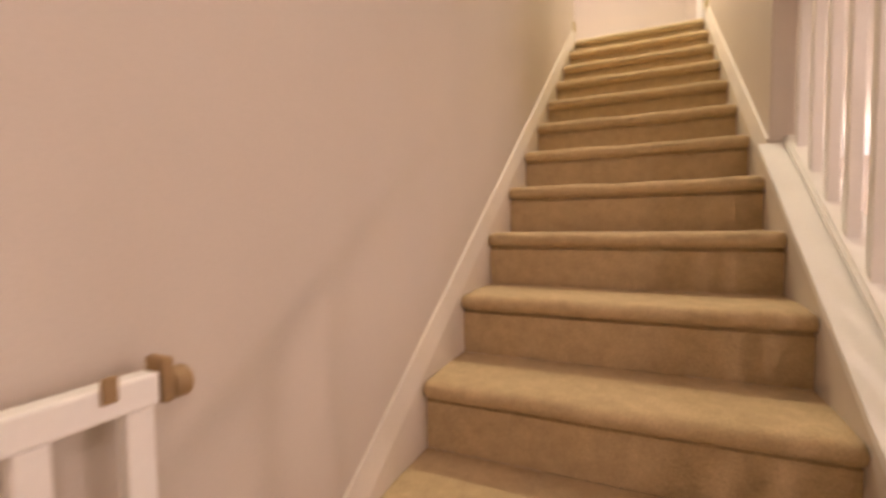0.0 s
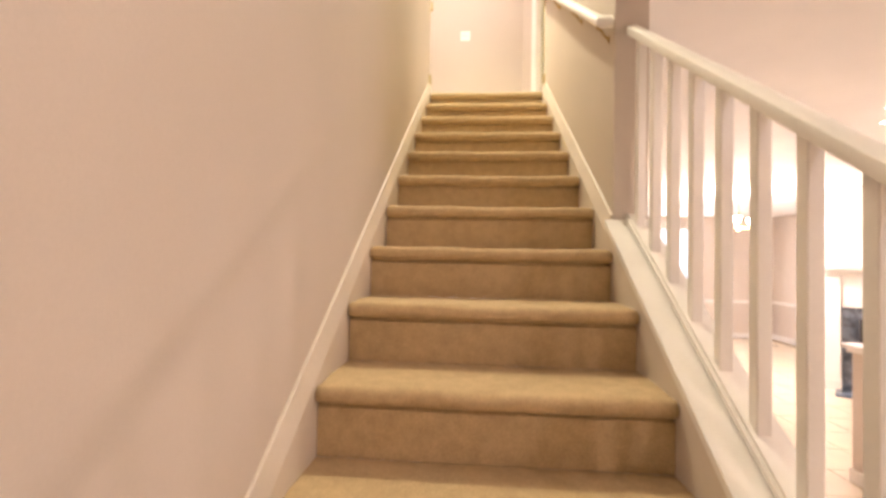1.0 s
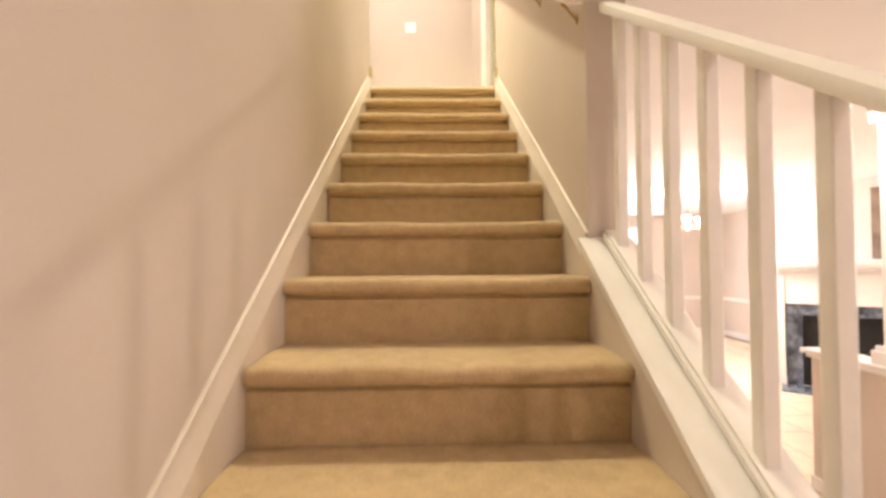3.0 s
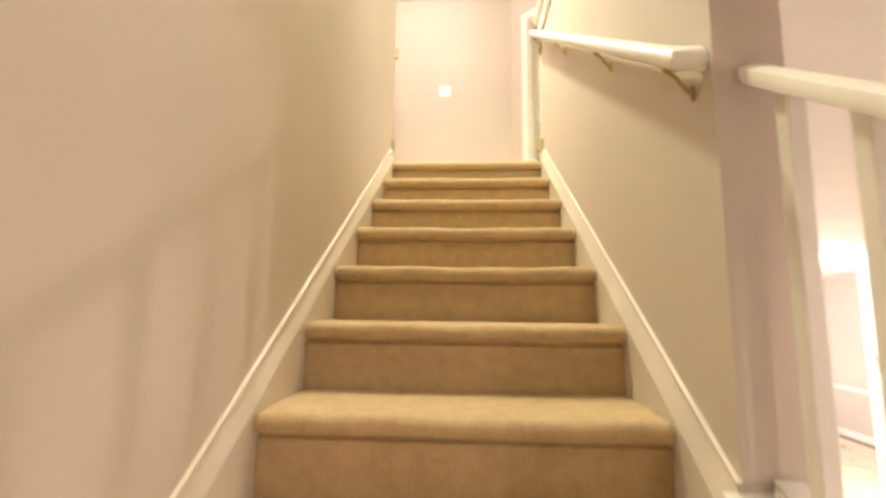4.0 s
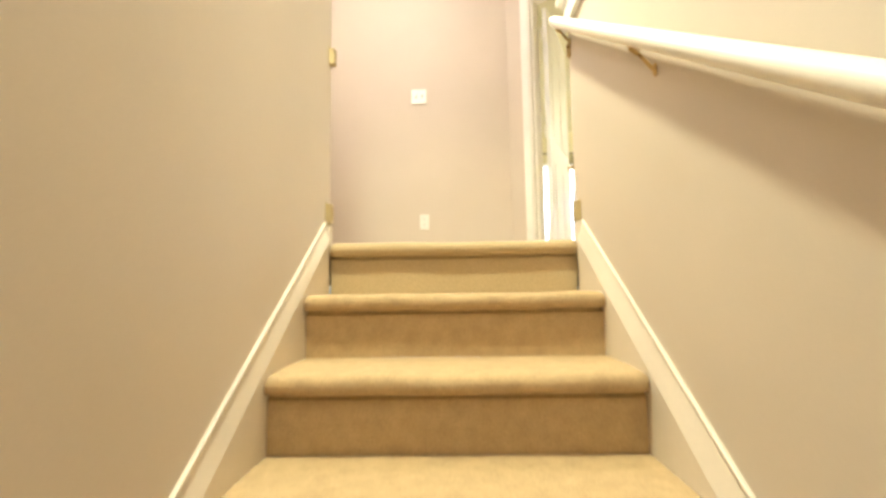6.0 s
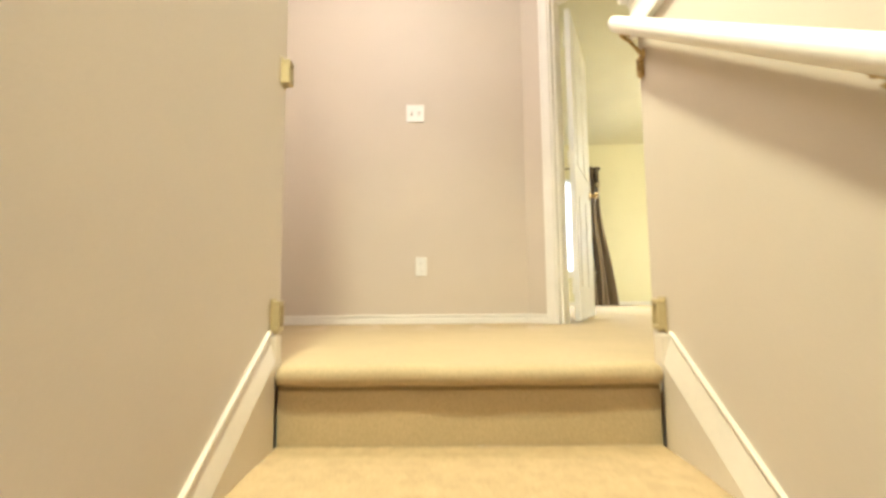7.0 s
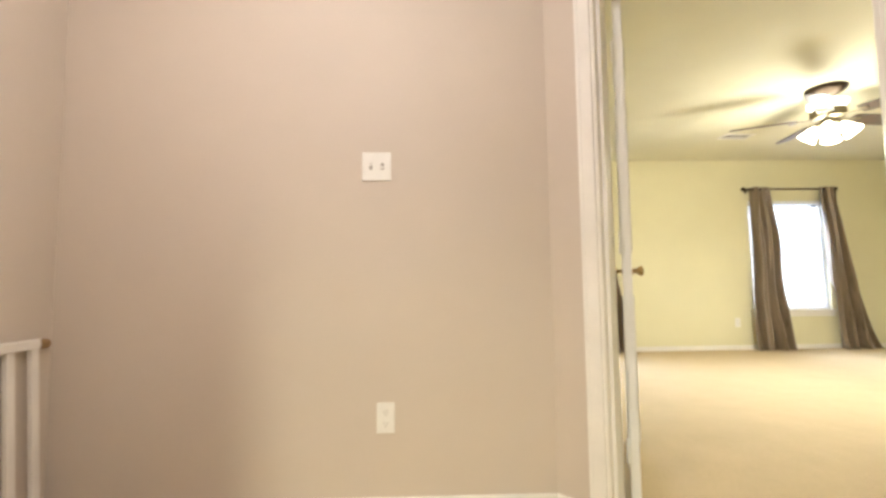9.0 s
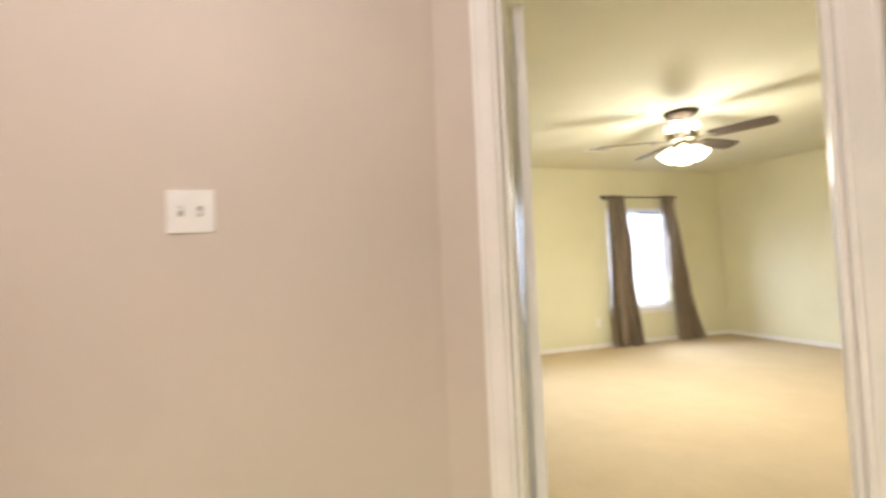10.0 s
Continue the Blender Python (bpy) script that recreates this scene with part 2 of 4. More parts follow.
def add_lathe(bm, profile, at=(0, 0, 0), steps=20, m=None):
    """Turn rows of (radius, height) about the upright axis."""
    rings = []
    for r, z in profile:
        rings.append([bm.verts.new((max(r, 1e-4) * math.cos(2 * math.pi * i / steps),
                                    max(r, 1e-4) * math.sin(2 * math.pi * i / steps), z)) for i in range(steps)])
    for a, b in zip(rings, rings[1:]):
        for i in range(steps):
            bm.faces.new((a[i], a[(i + 1) % steps], b[(i + 1) % steps], b[i]))
    bm.faces.new(list(reversed(rings[0])))
    bm.faces.new(rings[-1])
    turn = Matrix.Translation(at) @ (m or Matrix())
    bmesh.ops.transform(bm, matrix=turn, verts=[v for r in rings for v in r])
    return bm


def lathe(profile, at=(0, 0, 0), steps=20, m=None):
    return add_lathe(bmesh.new(), profile, at, steps, m)


def add_tube(bm, points, radius, steps=12, flat=1.0):
    """A bar of round section along points; flat squeezes it upright."""
    pts = [Vector(p) for p in points]
    radii = radius if isinstance(radius, (list, tuple)) else [radius] * len(pts)
    rings = []
    for i, p in enumerate(pts):
        way = (pts[min(i + 1, len(pts) - 1)] - pts[max(i - 1, 0)]).normalized()
        side = way.cross(Vector((0, 0, 1)))
        side = side.normalized() if side.length > 1e-3 else Vector((1, 0, 0))
        up = side.cross(way).normalized()
        rings.append([bm.verts.new(p + radii[i] * (math.cos(2 * math.pi * k / steps) * side + flat * math.sin(2 * math.pi * k / steps) * up))
                      for k in range(steps)])
    for a, b in zip(rings, rings[1:]):
        for k in range(steps):
            bm.faces.new((a[k], a[(k + 1) % steps], b[(k + 1) % steps], b[k]))
    bm.faces.new(list(reversed(rings[0])))
    bm.faces.new(rings[-1])
    return bm


def tube(points, radius, steps=12, flat=1.0):
    return add_tube(bmesh.new(), points, radius, steps, flat)


def prism(outline, lo, hi, axis="x"):
    """Push a flat outline from lo to hi along an axis; the outline is (y, z) for x and (x, y) for z."""
    bm = bmesh.new()
    put = (lambda a, b, w: (w, a, b)) if axis == "x" else (lambda a, b, w: (a, b, w))
    near = [bm.verts.new(put(a, b, lo)) for a, b in outline]
    far = [bm.verts.new(put(a, b, hi)) for a, b in outline]
    n = len(outline)
    bm.faces.new(near)
    bm.faces.new(list(reversed(far)))
    for i in range(n):
        bm.faces.new((near[i], far[i], far[(i + 1) % n], near[(i + 1) % n]))
    bmesh.ops.recalc_face_normals(bm, faces=bm.faces)
    return bm


def mesh_of(name, bm, mat, smooth=False):
    bmesh.ops.recalc_face_normals(bm, faces=bm.faces)
    data = bpy.data.meshes.new(name)
    bm.to_mesh(data)
    bm.free()
    data.materials.append(mat)
    if smooth:
        data.shade_smooth()
        data.set_sharp_from_angle(angle=radians(40))
    return data


def part(name, bm, mat, parent, label="", smooth=False):
    ob = new(name, mesh_of(name, bm, mat, smooth))
    ob.parent = parent
    if label:
        tagged(ob, label)
    return ob


def thing(name, label, category, at=(0, 0, 0), group="", kind=""):
    ob = tagged(new(name), label, category, group, kind)
    ob.location = at
    return ob


def structure(name, bm, mat, label, category="wall", smooth=False):
    return tagged(new(name, mesh_of(name, bm, mat, smooth)), label, category, kind="structure")


# ---- plan ----
RISE, RUN, NOSE0, BASE = 0.192, 0.282, 0.543, -0.023     # nosing k stands at y = NOSE0 + k RUN, z = BASE + k RISE
TOP = BASE + 11 * RISE - 0.011                            # upper floor
CEIL = 4.45                                # upper ceiling
LAND, LOW, LOWCEIL = -0.41, -0.97, 1.80    # stair foot landing, entry floor, entry ceiling
WX, COLY = 0.958, 1.78                     # face of the half wall beside the stairs, and its lower end
XL, XR = 0.009, 0.932                                   # between the skirts
HALLY, WEST = 5.36, -1.015                              # hall end wall
DIAG0 = Vector((0.922, HALLY, 0))          # where the slanted wall begins
DW, DN = Vector((0.70711, -0.70711, 0)), Vector((0.70711, 0.70711, 0))


def slope(y):
    """Height of the line through the nosings."""
    return BASE + (y - NOSE0) / RUN * RISE


def slanted(s, n, z):
    return DIAG0 + DW * s + DN * n + Vector((0, 0, z))


DIAG = Matrix(((DW.x, DN.x, 0, DIAG0.x), (DW.y, DN.y, 0, DIAG0.y), (0, 0, 1, TOP), (0, 0, 0, 1)))


def slant_box(bm, s0, s1, n0, n1, z0, z1, bevel=0.0):
    return add_box(bm, (s0, n0, z0), (s1, n1, z1), bevel, DIAG)


# ---- setting: stairwell and hall ----
structure("wall_left", boxes(((-0.13, -1.9, LOW), (-0.012, 3.742, CEIL)), bevel=0.006), PAINT, "beige painted wall along the carpeted stairs")
structure("wall_hall_south", boxes(((WEST, 3.622, TOP), (-0.13, 3.742, CEIL))), PAINT, "beige painted return wall of the upper hall")
structure("wall_hall_west", boxes(((WEST - 0.12, 3.622, TOP - 0.1), (WEST, HALLY + 0.12, CEIL))), PAINT, "beige painted side wall of the upper hall")
structure("wall_hall_end", boxes(((WEST, HALLY, TOP - 0.1), (1.0, HALLY + 0.115, CEIL))), PAINT, "beige painted end wall of the upper hall")
structure("wall_stair_right", prism([(COLY, LOW), (3.757, LOW), (3.757, 3.06), (-1.9, 3.06), (-1.9, LOWCEIL - 0.001), (COLY, LOWCEIL - 0.001)], WX, 1.09),
          PAINT, "beige painted half-height wall beside the stairs")
bm = boxes(((WX - 0.042, -1.9, 3.075), (1.132, 3.782, 3.108)), bevel=0.005)
structure("trim_half_wall_cap", bm, TRIM, "white painted cap board on the half wall", "trim")
bm = boxes(((WX - 0.014, -1.9, 2.984), (WX - 0.0005, 3.7695, 3.0745)), bevel=0.002)
add_box(bm, (WX - 0.020, -1.9, 2.962), (WX - 0.0005, 3.7715, 2.9835), 0.004)
add_box(bm, (WX - 0.020, -1.9, 3.058), (WX - 0.0145, 3.7715, 3.0745), 0.002)
structure("trim_half_wall_moulding", bm, TRIM, "white painted fascia below the half wall cap", "trim")

# Slanted wall with the doorway
OPEN0, OPEN1, HEAD = 0.195, 1.004, 2.04
bm = bmesh.new()
slant_box(bm, 0.0, OPEN0, 0, 0.115, -0.1, CEIL - TOP)
slant_box(bm, OPEN1, 1.86, 0, 0.115, -0.1, CEIL - TOP)
slant_box(bm, OPEN0, OPEN1, 0, 0.115, HEAD, CEIL - TOP)
structure("wall_slanted", bm, PAINT, "beige painted slanted wall with a doorway")
bm = bmesh.new()
slant_box(bm, OPEN0 + 0.0005, OPEN0 + 0.018, -0.002, 0.117, 0.002, HEAD - 0.018)
slant_box(bm, OPEN1 - 0.018, OPEN1 - 0.0005, -0.002, 0.117, 0.002, HEAD - 0.018)
slant_box(bm, OPEN0 + 0.0005, OPEN1 - 0.0005, -0.002, 0.117, HEAD - 0.018, HEAD - 0.0005)
slant_box(bm, OPEN0 + 0.018, OPEN0 + 0.03, 0.03, 0.07, 0.002, HEAD - 0.03)
slant_box(bm, OPEN1 - 0.03, OPEN1 - 0.018, 0.03, 0.07, 0.002, HEAD - 0.03)
slant_box(bm, OPEN0 + 0.018, OPEN1 - 0.018, 0.03, 0.07, HEAD - 0.03, HEAD - 0.018)
structure("trim_door_jamb", bm, TRIM, "white painted door jamb with stops", "door frame")
for face in (-1, 1):
    bm = bmesh.new()
    n0, n1, n2 = (-0.012, -0.0005, -0.0142) if face < 0 else (0.1155, 0.127, 0.1292)
    for s0, s1 in ((OPEN0 - 0.057, OPEN0 + 0.006), (OPEN1 - 0.006, OPEN1 + 0.057)):
        slant_box(bm, s0, s1, min(n0, n1), max(n0, n1), 0.0, HEAD + 0.057, 0.003)
        out = s0 if s0 < OPEN0 else s1 - 0.018
        slant_box(bm, out, out + 0.018, min(n2, n1), max(n2, n1), 0.0, HEAD + 0.057, 0.004)
    slant_box(bm, OPEN0 + 0.006, OPEN1 - 0.006, min(n0, n1), max(n0, n1), HEAD - 0.006, HEAD + 0.057, 0.003)
    slant_box(bm, OPEN0 - 0.04, OPEN1 + 0.04, min(n2, n1), max(n2, n1), HEAD + 0.04, HEAD + 0.058, 0.004)
    structure("trim_door_casing", bm, TRIM, "white moulded door casing", "trim")

# Upper floor, one carpet
bm = boxes(((-1.19, 3.735, TOP - 0.12), (2.3, HALLY, TOP)), ((1.075, -1.9, TOP - 0.12), (2.3, 3.735, TOP)),
           ((0.85, HALLY, TOP - 0.12), (6.60, 9.2, TOP)), ((2.3, 3.85, TOP - 0.12), (6.60, HALLY, TOP)))
structure("floor_upper", bm, BRUSHED, "tan cut-pile carpet of the upper floor", "carpet")
structure("ceiling_upper", boxes(((-1.25, -2.0, CEIL), (2.2, HALLY, CEIL + 0.1))), CEILING, "white painted hall ceiling", "ceiling")

# Skirting of the hall
def base_run(bm, a, b, side, h=0.057):
    """A moulded skirting board from a to b; side is the way it stands off the wall."""
    a, b, side = Vector(a), Vector(b), Vector(side)
    way = (b - a).normalized()
    m = Matrix(((way.x, side.x, 0, a.x), (way.y, side.y, 0, a.y), (0, 0, 1, a.z), (0, 0, 0, 1)))
    length = (b - a).length
    add_box(bm, (0, 0.0005, 0), (length, 0.013, h * 0.56), 0.003, m)
    add_box(bm, (0, 0.0005, h * 0.56), (length, 0.003, h * 0.72), 0.0, m)
    add_box(bm, (0, 0.0005, h * 0.72), (length, 0.010, h), 0.003, m)
    return bm


bm = bmesh.new()
base_run(bm, (WEST, HALLY, TOP), (0.922, HALLY, TOP), (0, -1, 0))
base_run(bm, (WEST, 3.742, TOP), (WEST, HALLY - 0.014, TOP), (1, 0, 0))
base_run(bm, (WEST, 3.742, TOP), (-0.13, 3.742, TOP), (0, 1, 0))
base_run(bm, slanted(0.0, 0, TOP), slanted(OPEN0 - 0.058, 0, TOP), -DN)
base_run(bm, slanted(OPEN1 + 0.058, 0, TOP), slanted(1.8, 0, TOP), -DN)
structure("baseboard_hall", bm, TRIM, "low white moulded skirting board", "baseboard")

# Loft beside the half wall, stair foot and outer shell
structure("wall_loft_east", boxes(((2.2, -1.9, TOP), (2.3, 4.02, CEIL))), PAINT, "beige painted wall of the loft")
structure("wall_back", boxes(((-0.13, -2.02, LOW), (7.27, -1.9, CEIL))), PAINT, "beige painted wall at the stair foot")
structure("floor_landing", boxes(((-0.012, -1.9, LAND - 0.2), (1.0, 0.30, LAND))), CARPET, "tan carpeted landing at the stair foot", "carpet")

# ---- setting: bedroom ----
def wall_with_holes(x0, x1, y0, y1, z0, z1, holes):
    """A wall along x with openings (xa, xb, za, zb)."""
    bm = bmesh.new()
    x = x0
    for xa, xb, za, zb in holes:
        add_box(bm, (x, y0, z0), (xa, y1, z1))
        add_box(bm, (xa, y0, z0), (xb, y1, za))
        add_box(bm, (xa, y0, zb), (xb, y1, z1))
        x = xb
    add_box(bm, (x, y0, z0), (x1, y1, z1))
    return bm


BEDY, WINZ0, WINZ1 = 9.08, 2.56, 3.93
WINDOWS = ((1.59, 2.55), (4.46, 5.46))
structure("wall_bedroom_back", wall_with_holes(0.85, 6.60, BEDY, BEDY + 0.14, TOP - 0.1, CEIL, [(a, b, WINZ0, WINZ1) for a, b in WINDOWS]),
          YELLOW, "pale yellow bedroom wall with two windows")
structure("wall_bedroom_east", boxes(((6.48, 3.8, TOP - 0.1), (6.60, BEDY, CEIL))), YELLOW, "pale yellow bedroom side wall")
structure("wall_bedroom_west", boxes(((0.80, HALLY + 0.115, TOP - 0.1), (0.90, BEDY, CEIL))), YELLOW, "pale yellow bedroom side wall")
structure("wall_bedroom_south", boxes(((2.3, 3.85, TOP), (6.48, 3.95, CEIL))), YELLOW, "pale yellow bedroom wall")
bm = bmesh.new()
slant_box(bm, 0.1, OPEN0 - 0.001, 0.1155, 0.119, 0, CEIL - TOP - 0.001)
slant_box(bm, OPEN1 + 0.001, 1.86, 0.1155, 0.119, 0, CEIL - TOP - 0.001)
slant_box(bm, OPEN0 - 0.001, OPEN1 + 0.001, 0.1155, 0.119, HEAD + 0.001, CEIL - TOP - 0.001)
structure("wall_bedroom_slanted", bm, YELLOW, "pale yellow bedroom face of the slanted wall")
structure("ceiling_bedroom", boxes(((0.7, HALLY, CEIL), (6.60, 9.22, CEIL + 0.1)), ((2.2, 3.8, CEIL), (6.60, HALLY, CEIL + 0.1))), CREAM_CEILING, "cream painted bedroom ceiling", "ceiling")
bm = bmesh.new()
base_run(bm, (0.9, BEDY, TOP), (6.48, BEDY, TOP), (0, -1, 0))
base_run(bm, (6.48, 3.95, TOP), (6.48, BEDY - 0.014, TOP), (-1, 0, 0))
base_run(bm, (0.9, 5.5, TOP), (0.9, BEDY - 0.014, TOP), (1, 0, 0))
structure("baseboard_bedroom", bm, TRIM, "low white moulded skirting board", "baseboard")

# ---- setting: entry and living room below ----
EAST, NORTH = 7.15, 10.8
structure("ceiling_living", boxes(((1.09, -1.9, LOWCEIL), (EAST + 0.12, NORTH, LOWCEIL + 0.12))), CEILING, "white painted living room ceiling", "ceiling")
# The east opening is added out of view as a source for the entry fill.
bm = boxes(((EAST, 2.6, LOW), (EAST + 0.12, NORTH, LOWCEIL)), ((EAST, -1.9, LOW), (EAST + 0.12, -0.2, LOWCEIL)),
           ((EAST, -0.2, LOW), (EAST + 0.12, 2.6, -0.3)), ((EAST, -0.2, 1.5), (EAST + 0.12, 2.6, LOWCEIL)))
structure("wall_living_east", bm, PAINT, "beige painted living room wall")
structure("wall_living_north", wall_with_holes(0.97, EAST + 0.12, NORTH, NORTH + 0.12, LOW, LOWCEIL, [(4.5, 5.4, 0.2, 1.55)]), PAINT, "beige painted living room end wall")
structure("wall_under_stairs", boxes(((WX, 3.7575, LOW), (1.09, NORTH, LOWCEIL))), PAINT, "beige painted living room wall")
bm = bmesh.new()
for z, h in ((LOW, 0.12), (LOW + 0.80, 0.07)):
    base_run(bm, (EAST, 2.7, z), (EAST, NORTH, z), (-1, 0, 0), h)
    base_run(bm, (1.09, NORTH, z), (EAST - 0.014, NORTH, z), (0, -1, 0), h)
structure("baseboard_living", bm, TRIM, "white skirting and chair rail of the living room", "baseboard")
# North window first, then the added east window that excuses the entry fill.
for i, (lo, hi) in enumerate((((4.5, NORTH + 0.05, 0.2), (5.4, NORTH + 0.09, 1.55)), ((EAST + 0.05, -0.2, -0.3), (EAST + 0.09, 2.6, 1.5)))):
    t = tagged(new(f"window_{i + 3}"), "white framed living room window with bright daylight, east one added unseen", "window", kind="structure")
    (xa, ya, za), (xb, yb, zb) = lo, hi
    f = 0.05
    bm = boxes((lo, (xb, yb, za + f)), ((xa, ya, zb - f), hi))
    if i == 0:
        for x in (xa, xb - f, (xa + xb - f) / 2):
            add_box(bm, (x, ya, za + f), (x + f, yb, zb - f))
    else:
        for y in (ya, yb - f, (ya + yb - f) / 2):
            add_box(bm, (xa, y, za + f), (xb, y + f, zb - f))
    part("window_frame", bm, TRIM, t)
floor_living = structure("floor_living", boxes(((WX, -1.9, LOW - 0.1), (EAST + 0.12, NORTH + 0.12, LOW - 0.006))), GROUT, "cream tiled living room floor", "floor")
structure("ground", boxes(((-60, -60, -1.6), (60, 90, -1.4))), EARTH, "dry lawn outside", "ground")
tagged(new("backdrop_outdoors", mesh_of("backdrop_outdoors", boxes(((-1.5, 12.9, -0.9), (9.5, 12.95, 5.9))), OUTSIDE)), "bright washed-out daylight outside the windows", "backdrop", kind="structure")


# ---- staircase ----
BX, RX = 1.030, 1.022                               # line of the balusters
stair = thing("staircase", "straight staircase with tan carpet and white skirt boards", "staircase")


def step_mesh(width, last=False):
    """One carpeted step: rounded nosing, tread back to the next riser, and the riser below; origin at the nosing."""
    lip, r, back = 0.048, 0.024, RUN + 0.034
    out = [(0.036, -RISE), (0.036, -lip - 0.014), (0.045, -lip - 0.007), (0.044, -lip - 0.001), (0.018, -lip + 0.001)]
    for i in range(9):
        a = radians(-100 - 160 * i / 8)
        out.append((r + r * math.cos(a), -r + r * math.sin(a)))
    if last:
        out += [(0.06, 0.001), (0.085, -0.003), (0.12, -0.0085), (0.15, -0.0108), (0.17, -0.0125), (0.17, -RISE)]
    else:
        out += [(0.07, 0.001), (0.14, 0.0), (back, 0.0), (back, -RISE)]
    xs = [0.0, 0.006, 0.02] + [0.05 + (width - 0.1) * i / 24 for i in range(25)] + [width - 0.02, width - 0.006, width]
    bm = bmesh.new()
    rows = []
    for x in xs:
        end = max(0.0, 0.018 - min(x, width - x)) / 0.018
        row = []
        for y, z in out:
            front = y < 0.1 and z > -lip - 0.002
            wob = 0.0022 * math.sin(x * 9.1) + 0.0016 * math.sin(x * 23.0 + 1.0)
            yy = y + (0.012 * end * end + 0.8 * wob if front else 0)
            zz = z + (wob * 0.9 - 0.007 * end * end if front and z > -r else 0)
            row.append(bm.verts.new((x, yy, zz)))
        rows.append(row)
    for a, b in zip(rows, rows[1:]):
        for i in range(len(out)):
            j = (i + 1) % len(out)
            bm.faces.new((a[i], a[j], b[j], b[i]))
    bm.faces.new(rows[0])
    bm.faces.new(list(reversed(rows[-1])))
    return bm


step_data = mesh_of("step", step_mesh(XR - XL - 0.002), CARPET, True)
top_step = mesh_of("step", step_mesh(XR - XL - 0.002, True), BRUSHED, True)
for k in range(-1, 12):
    ob = new("step", top_step if k == 11 else step_data)
    ob.parent, ob.location = stair, (XL + 0.001, NOSE0 + k * RUN, BASE + k * RISE)


def skirt_outline(y0, y1, up, low):
    return [(y0, slope(y0) + up), (y1, slope(y1) + up), (y1, slope(y1) - low), (y0, slope(y0) - low)]


def skirt(name, x0, x1, y0, y1, up):
    """A board on the wall with a sloped top edge and a thin bead."""
    wall, face = (x0, x1) if x0 < 0.4 else (x1, x0)
    way = 1 if face > wall else -1
    sect = [(wall, up), (wall + way * 0.003, up - 0.003), (face, up - 0.075), (face, -0.30), (wall, -0.30)]
    bm = bmesh.new()
    near = [bm.verts.new((x, y0, slope(y0) + z)) for x, z in sect]
    far = [bm.verts.new((x, y1, slope(y1) + z)) for x, z in sect]
    for i in range(5):
        bm.faces.new((near[i], near[(i + 1) % 5], far[(i + 1) % 5], far[i]))
    bm.faces.new(near)
    bm.faces.new(far)
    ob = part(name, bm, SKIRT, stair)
    bead = tube([(wall + way * 0.006, y0, slope(y0) + up - 0.004), (wall + way * 0.006, y1, slope(y1) + up - 0.004)], 0.0048, 8)
    part("bead", bead, SKIRT, ob, smooth=True)
    return ob


top_y = 3.66
skirt("skirt_board", -0.0118, XL, -0.06, top_y, 0.074)
skirt("skirt_board", XR, WX - 0.0002, COLY, top_y, 0.066)
for x0, x1 in ((-0.0118, XL), (XR, WX - 0.0002)):
    bm = boxes(((x0, top_y, TOP - 0.02), (x1, 3.70, TOP + 0.080)), bevel=0.004)
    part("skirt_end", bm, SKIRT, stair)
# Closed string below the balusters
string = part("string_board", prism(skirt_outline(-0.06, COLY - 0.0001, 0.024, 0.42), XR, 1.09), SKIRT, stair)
part("cap", prism([(-0.06, slope(-0.06) + 0.024), (COLY - 0.0005, slope(COLY) + 0.024), (COLY - 0.0005, slope(COLY) + 0.050), (-0.06, slope(-0.06) + 0.050)], XR - 0.008, 1.098), TRIM, string)
shoe = prism([(-0.06, slope(-0.06) + 0.050), (COLY - 0.012, slope(COLY - 0.012) + 0.050), (COLY - 0.006, slope(COLY - 0.006) + 0.078), (COLY - 0.03, slope(COLY - 0.03) + 0.087), (-0.06, slope(-0.06) + 0.083)], BX - 0.033, BX + 0.033)
bmesh.ops.bevel(shoe, geom=[e for e in shoe.edges if abs(e.verts[0].co.x - e.verts[1].co.x) < 1e-5], offset=0.008, segments=2, affect="EDGES")
part("shoe_rail", shoe, TRIM, string)
# Lower entry side of the landing
part("landing_riser", boxes(((1.0, -1.9, LOW), (1.03, -0.1501, LAND))), TRIM, stair)
part("spandrel", prism([(-0.0605, LOW), (COLY - 0.0005, LOW), (COLY - 0.0005, slope(COLY) - 0.395), (-0.0605, slope(-0.0605) - 0.395)], 1.0, 1.0895), PAINT, stair)

# ---- banister ----
banister = thing("banister", "white painted banister with square balusters on the stair string", "banister")


def rail_z(y):
    return 1.347 + 0.697 * (y - 1.375)


bm = bmesh.new()
sect = [(-0.025, -0.020), (0.025, -0.020), (0.028, -0.004), (0.025, 0.011), (0.015, 0.019), (0, 0.021), (-0.015, 0.019), (-0.025, 0.011), (-0.028, -0.004)]
ends = []
for y in (-0.10, COLY - 0.022, COLY - 0.008):
    k = 0.85 if y > COLY - 0.01 else 1.0
    ends.append([bm.verts.new((RX + a * k, y, rail_z(y) + b * k)) for a, b in sect])
for a, b in zip(ends, ends[1:]):
    for i in range(len(sect)):
        j = (i + 1) % len(sect)
        bm.faces.new((a[i], a[j], b[j], b[i]))
bm.faces.new(ends[0])
bm.faces.new(list(reversed(ends[-1])))
part("handrail", bm, TRIM, banister, smooth=True)
for i in range(-1, 11):
    y = 1.548 - 0.144 * i
    if y > -0.02:
        h = 0.0155
        z0, z1 = slope(y) + 0.062, rail_z(y) - 0.012
        bm = boxes(((BX - h, y - h, z0), (BX + h, y + h, z1)), bevel=0.003)
        part("baluster", bm, TRIM, banister)
bm = boxes(((BX - 0.045, -0.15, LAND), (BX + 0.045, -0.06, 0.60)), bevel=0.004)
add_box(bm, (BX - 0.058, -0.163, 0.60), (BX + 0.058, -0.047, 0.63), 0.008)
